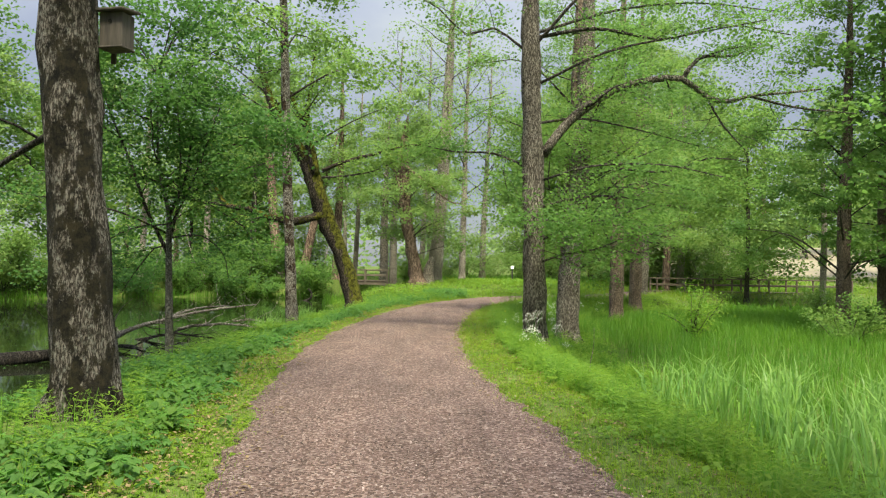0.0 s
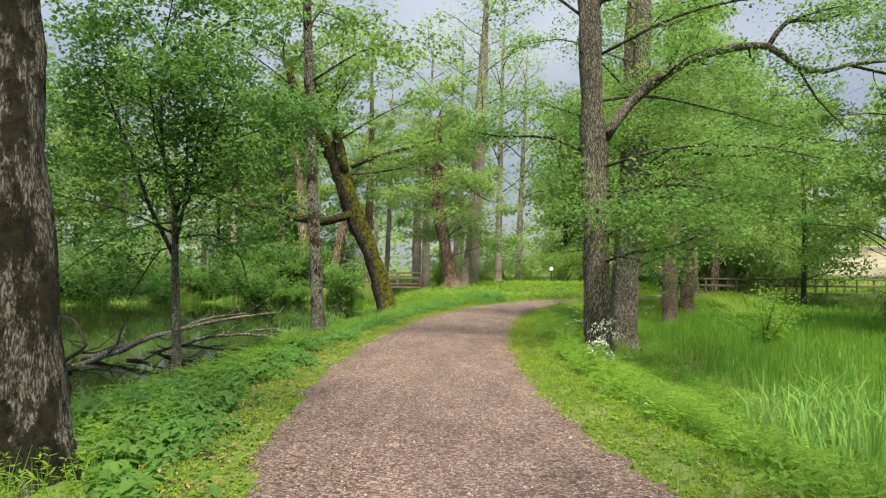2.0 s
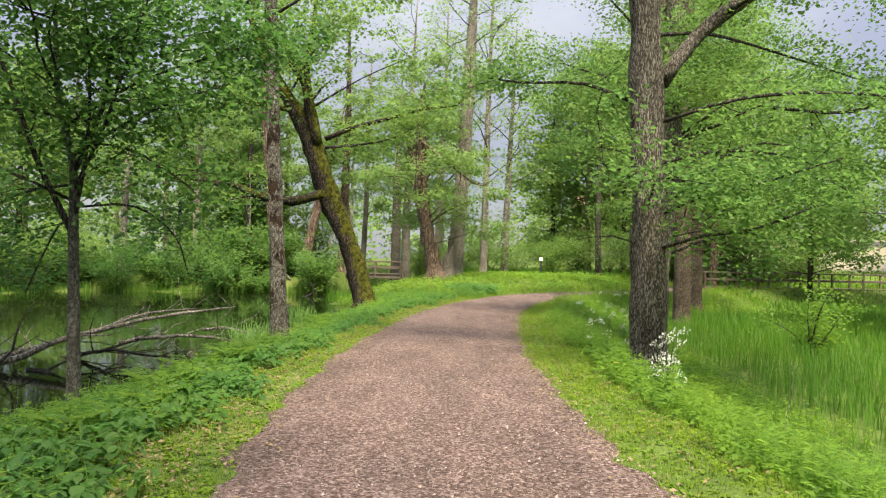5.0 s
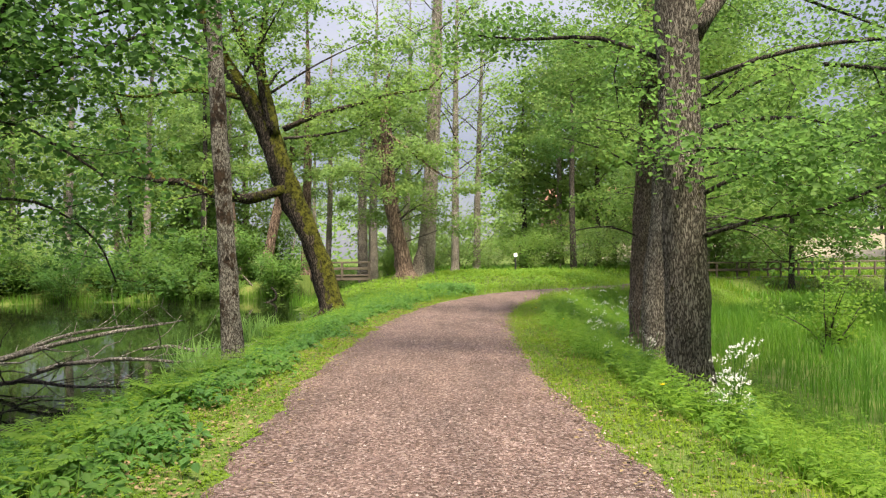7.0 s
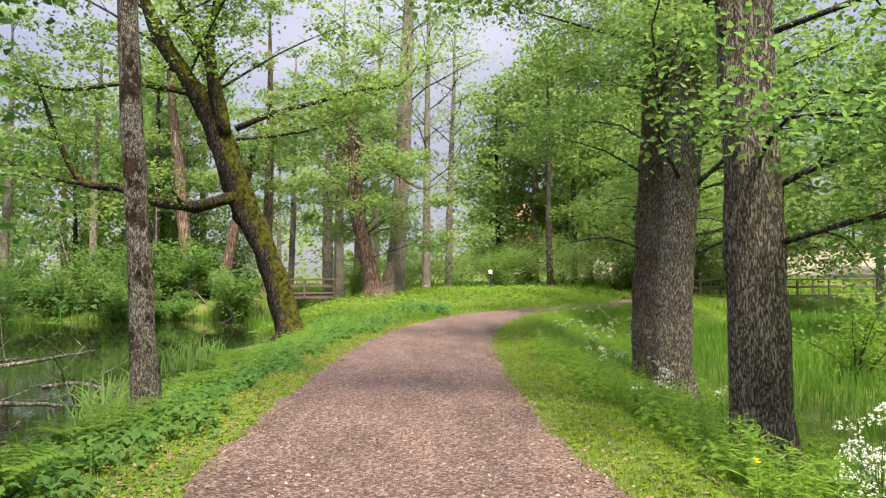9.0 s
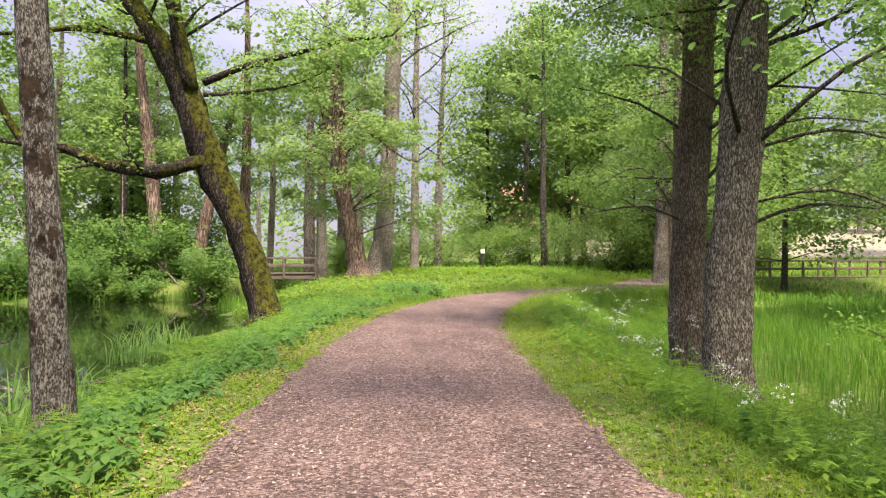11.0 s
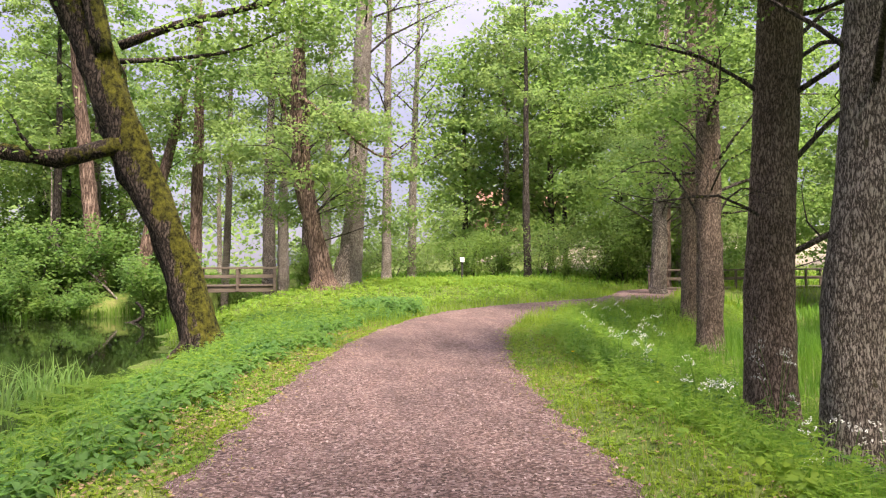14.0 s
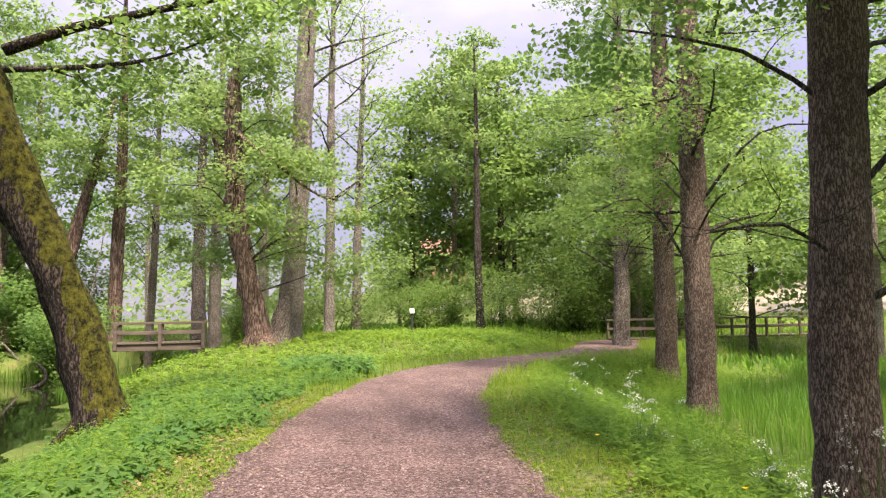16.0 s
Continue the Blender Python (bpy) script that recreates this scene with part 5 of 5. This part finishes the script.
v, f = leaf_quads(np.column_stack([fp, np.full(len(fp), WATER_Z + 0.004)]), np.stack([np.cos(fa), np.sin(fa), np.zeros(len(fp))], 1), np.tile([0, 0, 1.0], (len(fp), 1)), fs, fs * 0.8, 0.01)
tagged(new("floating_leaves", mesh_of("floating_leaves", v, f, NETTLE)), "small green leaves floating on the pond", "leaves", kind="stuff")

# fallen leaves and pebbles
p = np.vstack([strip(0.5, 32, -0.4, 1.1, 3200, -1), strip(0.5, 34, 0.05, 0.9, 6500, -1), strip(0.5, 32, -0.3, 0.8, 2600, 1)])
n = len(p)
a = veg.uniform(0, 2 * np.pi, n)
v, f = leaf_quads(np.column_stack([p, np.where(np.abs(lane_side(p[:, 0], p[:, 1])) < HALF, 0.016, ground_z(p[:, 0], p[:, 1]) + 0.02)]) + np.array([0, 0, 0.012]), np.stack([np.cos(a), np.sin(a), veg.normal(0, 0.2, n)], 1),
                  np.stack([veg.normal(0, 0.3, n), veg.normal(0, 0.3, n), np.ones(n)], 1), veg.uniform(0.025, 0.06, n), veg.uniform(0.015, 0.035, n))
tagged(new("leaf_litter", mesh_of("leaf_litter", v, f, LITTER)), "brown fallen leaves along the path edges", "leaves", kind="stuff")

pn = 52000
i = veg.integers(0, len(fineL), pn * 2)
i = i[(fineL[i, 1] > 1.5) & (fineL[i, 1] < 27)][:pn]
pn = len(i)
u = veg.uniform(-1.03, 1.03, pn)
pp = fineL[i] + fn[i] * (u * HALF)[:, None] + veg.normal(0, 0.06, (pn, 2))
pc = np.column_stack([pp, 0.022 * (1 - u ** 2) + 0.002])
sz = 0.0055 + 0.0125 * veg.uniform(0, 1, pn) ** 2.5
chip = np.array([(1, 0, -0.3), (0, 1, -0.3), (-1, 0, -0.3), (0, -1, -0.3), (0.1, 0, 0.6)])
ta = veg.uniform(0, 6.3, pn)
ca, sa = np.cos(ta)[:, None], np.sin(ta)[:, None]
ov = chip[None] * sz[:, None, None] * veg.uniform(0.55, 1.45, (pn, 5, 1))
ov = np.stack([ov[..., 0] * ca - ov[..., 1] * sa * 0.7, ov[..., 0] * sa + ov[..., 1] * ca * 0.7, ov[..., 2]], -1) + pc[:, None]
of = np.array([(0, 1, 4), (1, 2, 4), (2, 3, 4), (3, 0, 4)])
tagged(new("pebbles", mesh_of("pebbles", ov.reshape(-1, 3), (of[None] + 5 * np.arange(pn)[:, None, None]).reshape(-1, 3), PEBBLE)), "loose small stones on the gravel path", "stones", kind="stuff")


stalk = empty("dead_stalk", at_ground(2.93, 14.2), "dry pale dead stalk standing in the grass", "plant")
for q, (top, hgt) in enumerate([((0.06, 0.02), 1.15), ((-0.22, 0.05), 0.42), ((0.12, -0.03), 0.35)]):
    l = smooth_line([(0.03 * q, 0, -0.05), (top[0] * 0.3 - 0.03, 0.01, hgt * 0.35), (top[0] * 0.5 + 0.025, 0.01, hgt * 0.7), (top[0], top[1], hgt)], 0.1)
    v, f = tube(l, np.linspace(0.011, 0.004, len(l)), 5)
    part_np("stem", v, f, DEADWOOD, stalk)
shrub("shrub", 14.0, 25.2, 1.7, 1.8, LEAF_BRIGHT, 3200, 0.1, 99, "low spreading bush at the edge of the marsh")
shrub("shrub", 8.8, 25.5, 1.7, 0.9, FERN, 1700, 0.10, 98, "small yellow-green willow bush in the marsh")


def iris_clump(x, y, count, h, seed, sink=0.0):
    rng = np.random.default_rng(seed)
    b = at_ground(x, y)
    z = max(b[2], WATER_Z - 0.05) - sink
    thing = empty("iris_clump", (x, y, z), "clump of tall sword-shaped green iris leaves", "plant", "iris clumps")
    base = np.column_stack([rng.normal(0, 0.22, count), rng.normal(0, 0.22, count), np.full(count, -0.05)])
    v, f = blades(base, h * rng.uniform(0.6, 1.15, count), rng.uniform(0.022, 0.036, count), rng.uniform(0.1, 0.85, count), rng)
    part_np("leaves", v, f, IRIS, thing, kind="stuff")
    return thing


for k, (x, y) in enumerate([(4.4, 6.8), (5.0, 7.6), (5.6, 7.0), (4.2, 8.2), (5.2, 8.9), (6.2, 8.3), (4.6, 9.8), (5.9, 9.8), (6.8, 7.4), (4.1, 10.9), (5.1, 11.2), (6.5, 10.8), (3.8, 12.2), (4.8, 12.8), (7.4, 9.0), (6.0, 12.4), (5.7, 5.8), (6.9, 6.2)]):
    iris_clump(x, y, 60, 1.0, 200 + k)
for k, (x, y) in enumerate([(-4.62, 20.35), (-4.95, 21.6), (-5.2, 22.4), (-5.15, 23.3), (-5.4, 28.4), (-5.25, 29.1), (-5.6, 27.7)]):
    iris_clump(x, y, 55, 0.8, 240 + k)


def fern(x, y, h, seed):
    rng = np.random.default_rng(seed)
    thing = empty("fern", at_ground(x, y), "yellow-green fern with arching fronds", "fern", "ferns")
    for q in range(8):
        a = q * 0.79 + rng.uniform(-0.2, 0.2)
        d = np.array([math.cos(a), math.sin(a)])
        t = np.linspace(0, 1, 16)
        line = np.column_stack([d[0] * h * 0.85 * t, d[1] * h * 0.85 * t, h * (1.25 * t - 0.75 * t * t)])
        s = np.array([-d[1], d[0], 0.0])
        idx = np.repeat(np.arange(2, 16), 2)
        sgn = np.tile([1.0, -1.0], 14)
        ln = 0.26 * h * np.sin(np.pi * (0.12 + 0.85 * t[idx]))
        c = line[idx] + s[None] * (sgn * ln * 0.5)[:, None]
        v, f = leaf_quads(c, s[None] * sgn[:, None] + np.array([d[0] * 0.3, d[1] * 0.3, -0.1]), np.tile([0, 0, 1.0], (28, 1)), ln, ln * 0.32 + 0.01, 0.03)
        stem_v, stem_f = tube(line, np.linspace(0.006, 0.002, 16), 4)
        v, f = join([(stem_v, stem_f), (v, f)])
        part_np("frond", v, f, FERN, thing)
    return thing


for k, (x, y, h) in enumerate([(-4.5, 27.6, 0.65), (-4.6, 28.4, 0.6), (-4.3, 23.0, 0.6), (-4.2, 25.6, 0.65), (-4.0, 21.2, 0.5), (-3.9, 17.9, 0.55), (-4.4, 16.4, 0.6), (-4.1, 14.4, 0.55), (-4.0, 27.4, 0.6), (2.3, 10.8, 0.45), (2.6, 14.0, 0.5), (2.7, 21.8, 0.55), (3.0, 19.5, 0.5), (-3.9, 12.0, 0.5), (-4.5, 29.0, 0.55), (3.2, 22.7, 0.55), (-3.75, 13.2, 0.5), (-4.25, 18.8, 0.5), (-3.7, 16.0, 0.55), (-3.9, 19.4, 0.6), (-4.15, 24.2, 0.5), (-3.75, 22.3, 0.55), (-4.6, 12.8, 0.5), (-4.45, 26.6, 0.6), (-3.6, 28.3, 0.5), (2.5, 12.2, 0.55), (2.75, 11.4, 0.5), (2.35, 9.4, 0.5), (2.9, 9.9, 0.55)]):
    fern(x, y, h, 300 + k)


def cow_parsley(x, y, h, heads, seed, label="white-flowered cow parsley with lacy umbels"):
    rng = np.random.default_rng(seed)
    thing = empty("cow_parsley", at_ground(x, y), label, "flower", "cow parsley")
    stems = []
    for q in range(heads):
        a = rng.uniform(0, 6.3)
        top = np.array([math.cos(a) * rng.uniform(0.05, 0.3) * h, math.sin(a) * rng.uniform(0.05, 0.3) * h, h * rng.uniform(0.45, 1.1)])
        tilt = rng.normal(0, 0.45, 2)
        line = smooth_line([(0, 0, -0.03), top * np.array([0.35, 0.35, 0.55]), top], 0.12)
        stems.append(tube(line, np.linspace(0.006, 0.003, len(line)), 4))
        m = 72
        sub = rng.integers(0, 9, m)
        su = sub * 0.698 * 2.0
        sr = np.where(sub == 0, 0.0, 0.05 + 0.012 * (sub % 3)) * rng.uniform(0.8, 1.1)
        u = rng.uniform(0, 6.3, m)
        rad = 0.013 * np.sqrt(rng.uniform(0, 1, m))
        fx_, fy_ = np.cos(su) * sr + np.cos(u) * rad, np.sin(su) * sr + np.sin(u) * rad
        c = top + np.column_stack([fx_, fy_, 0.035 - sr * 0.75 + tilt[0] * fx_ + tilt[1] * fy_ + rng.normal(0, 0.008, m)])
        v, f = leaf_quads(c, np.column_stack([np.cos(u * 5), np.sin(u * 5), rng.normal(0, 0.3, m)]), np.tile([0, 0, 1.0], (m, 1)) + rng.normal(0, 0.5, (m, 3)), np.full(m, 0.014), np.full(m, 0.012), 0.02)
        part_np("flower_head", v, f, PETAL, thing, "white umbel", kind="stuff")
    v, f = join(stems)
    part_np("stalks", v, f, NETTLE, thing, kind="stuff")
    m = 60
    u = rng.uniform(0, 6.3, m)
    c = np.column_stack([np.cos(u) * 0.18, np.sin(u) * 0.18, rng.uniform(0.05, 0.55, m) * h])
    v, f = leaf_quads(c, np.column_stack([np.cos(u), np.sin(u), np.full(m, -0.2)]), np.tile([0, 0, 1.0], (m, 1)) + rng.normal(0, 0.3, (m, 3)), rng.uniform(0.06, 0.13, m), rng.uniform(0.03, 0.06, m))
    part_np("leaves", v, f, NETTLE, thing, kind="stuff")


cow_parsley(1.92, 15.2, 0.85, 20, 400, "dense white-flowered cow parsley at the foot of the oak")
cow_parsley(2.05, 15.45, 0.6, 7, 401)
for k in range(26):
    y = 19 + k * 0.85
    side = 2.2 + 1.6 * abs(math.sin(k * 2.3))
    j = int(np.argmin(np.abs(fineL[:, 1] - y)))
    q = fineL[j] + fn[j] * (HALF + side - 0.9)
    cow_parsley(float(q[0]), float(q[1]), 0.55 + 0.25 * abs(math.sin(k * 1.7)), 2 + k % 3, 410 + k)
cow_parsley(4.15, 25.3, 1.2, 7, 440, "cow parsley flowering at the foot of a trunk")


def flower(x, y, h, seed):
    rng = np.random.default_rng(seed)
    thing = empty("dandelion", at_ground(x, y), "yellow dandelion in the verge grass", "flower", "dandelions")
    v, f = tube(np.array([(0, 0, -0.02), (0.01, 0, h * 0.5), (0.0, 0.01, h)]), [0.004, 0.003, 0.003], 5)
    part_np("stem", v, f, NETTLE, thing)
    m = 26
    u = np.linspace(0, 6.28 * 2, m)
    v, f = leaf_quads(np.column_stack([np.cos(u) * 0.014, np.sin(u) * 0.014, np.full(m, h + 0.004)]), np.column_stack([np.cos(u), np.sin(u), np.linspace(0.2, 0.9, m)]), np.tile([0, 0, 1.0], (m, 1)), np.full(m, 0.028), np.full(m, 0.008), 0.02)
    part_np("petals", v, f, YELLOW, thing)


for k, (x, y) in enumerate([(1.35, 15.6), (1.42, 15.75), (2.2, 24.4), (1.9, 26.2)]):
    flower(x, y, 0.26, 500 + k)
fr2 = np.random.default_rng(9)
for k in range(30):
    flower(float(fr2.uniform(-1.5, 5)), float(fr2.uniform(44.5, 50)), 0.35, 520 + k)
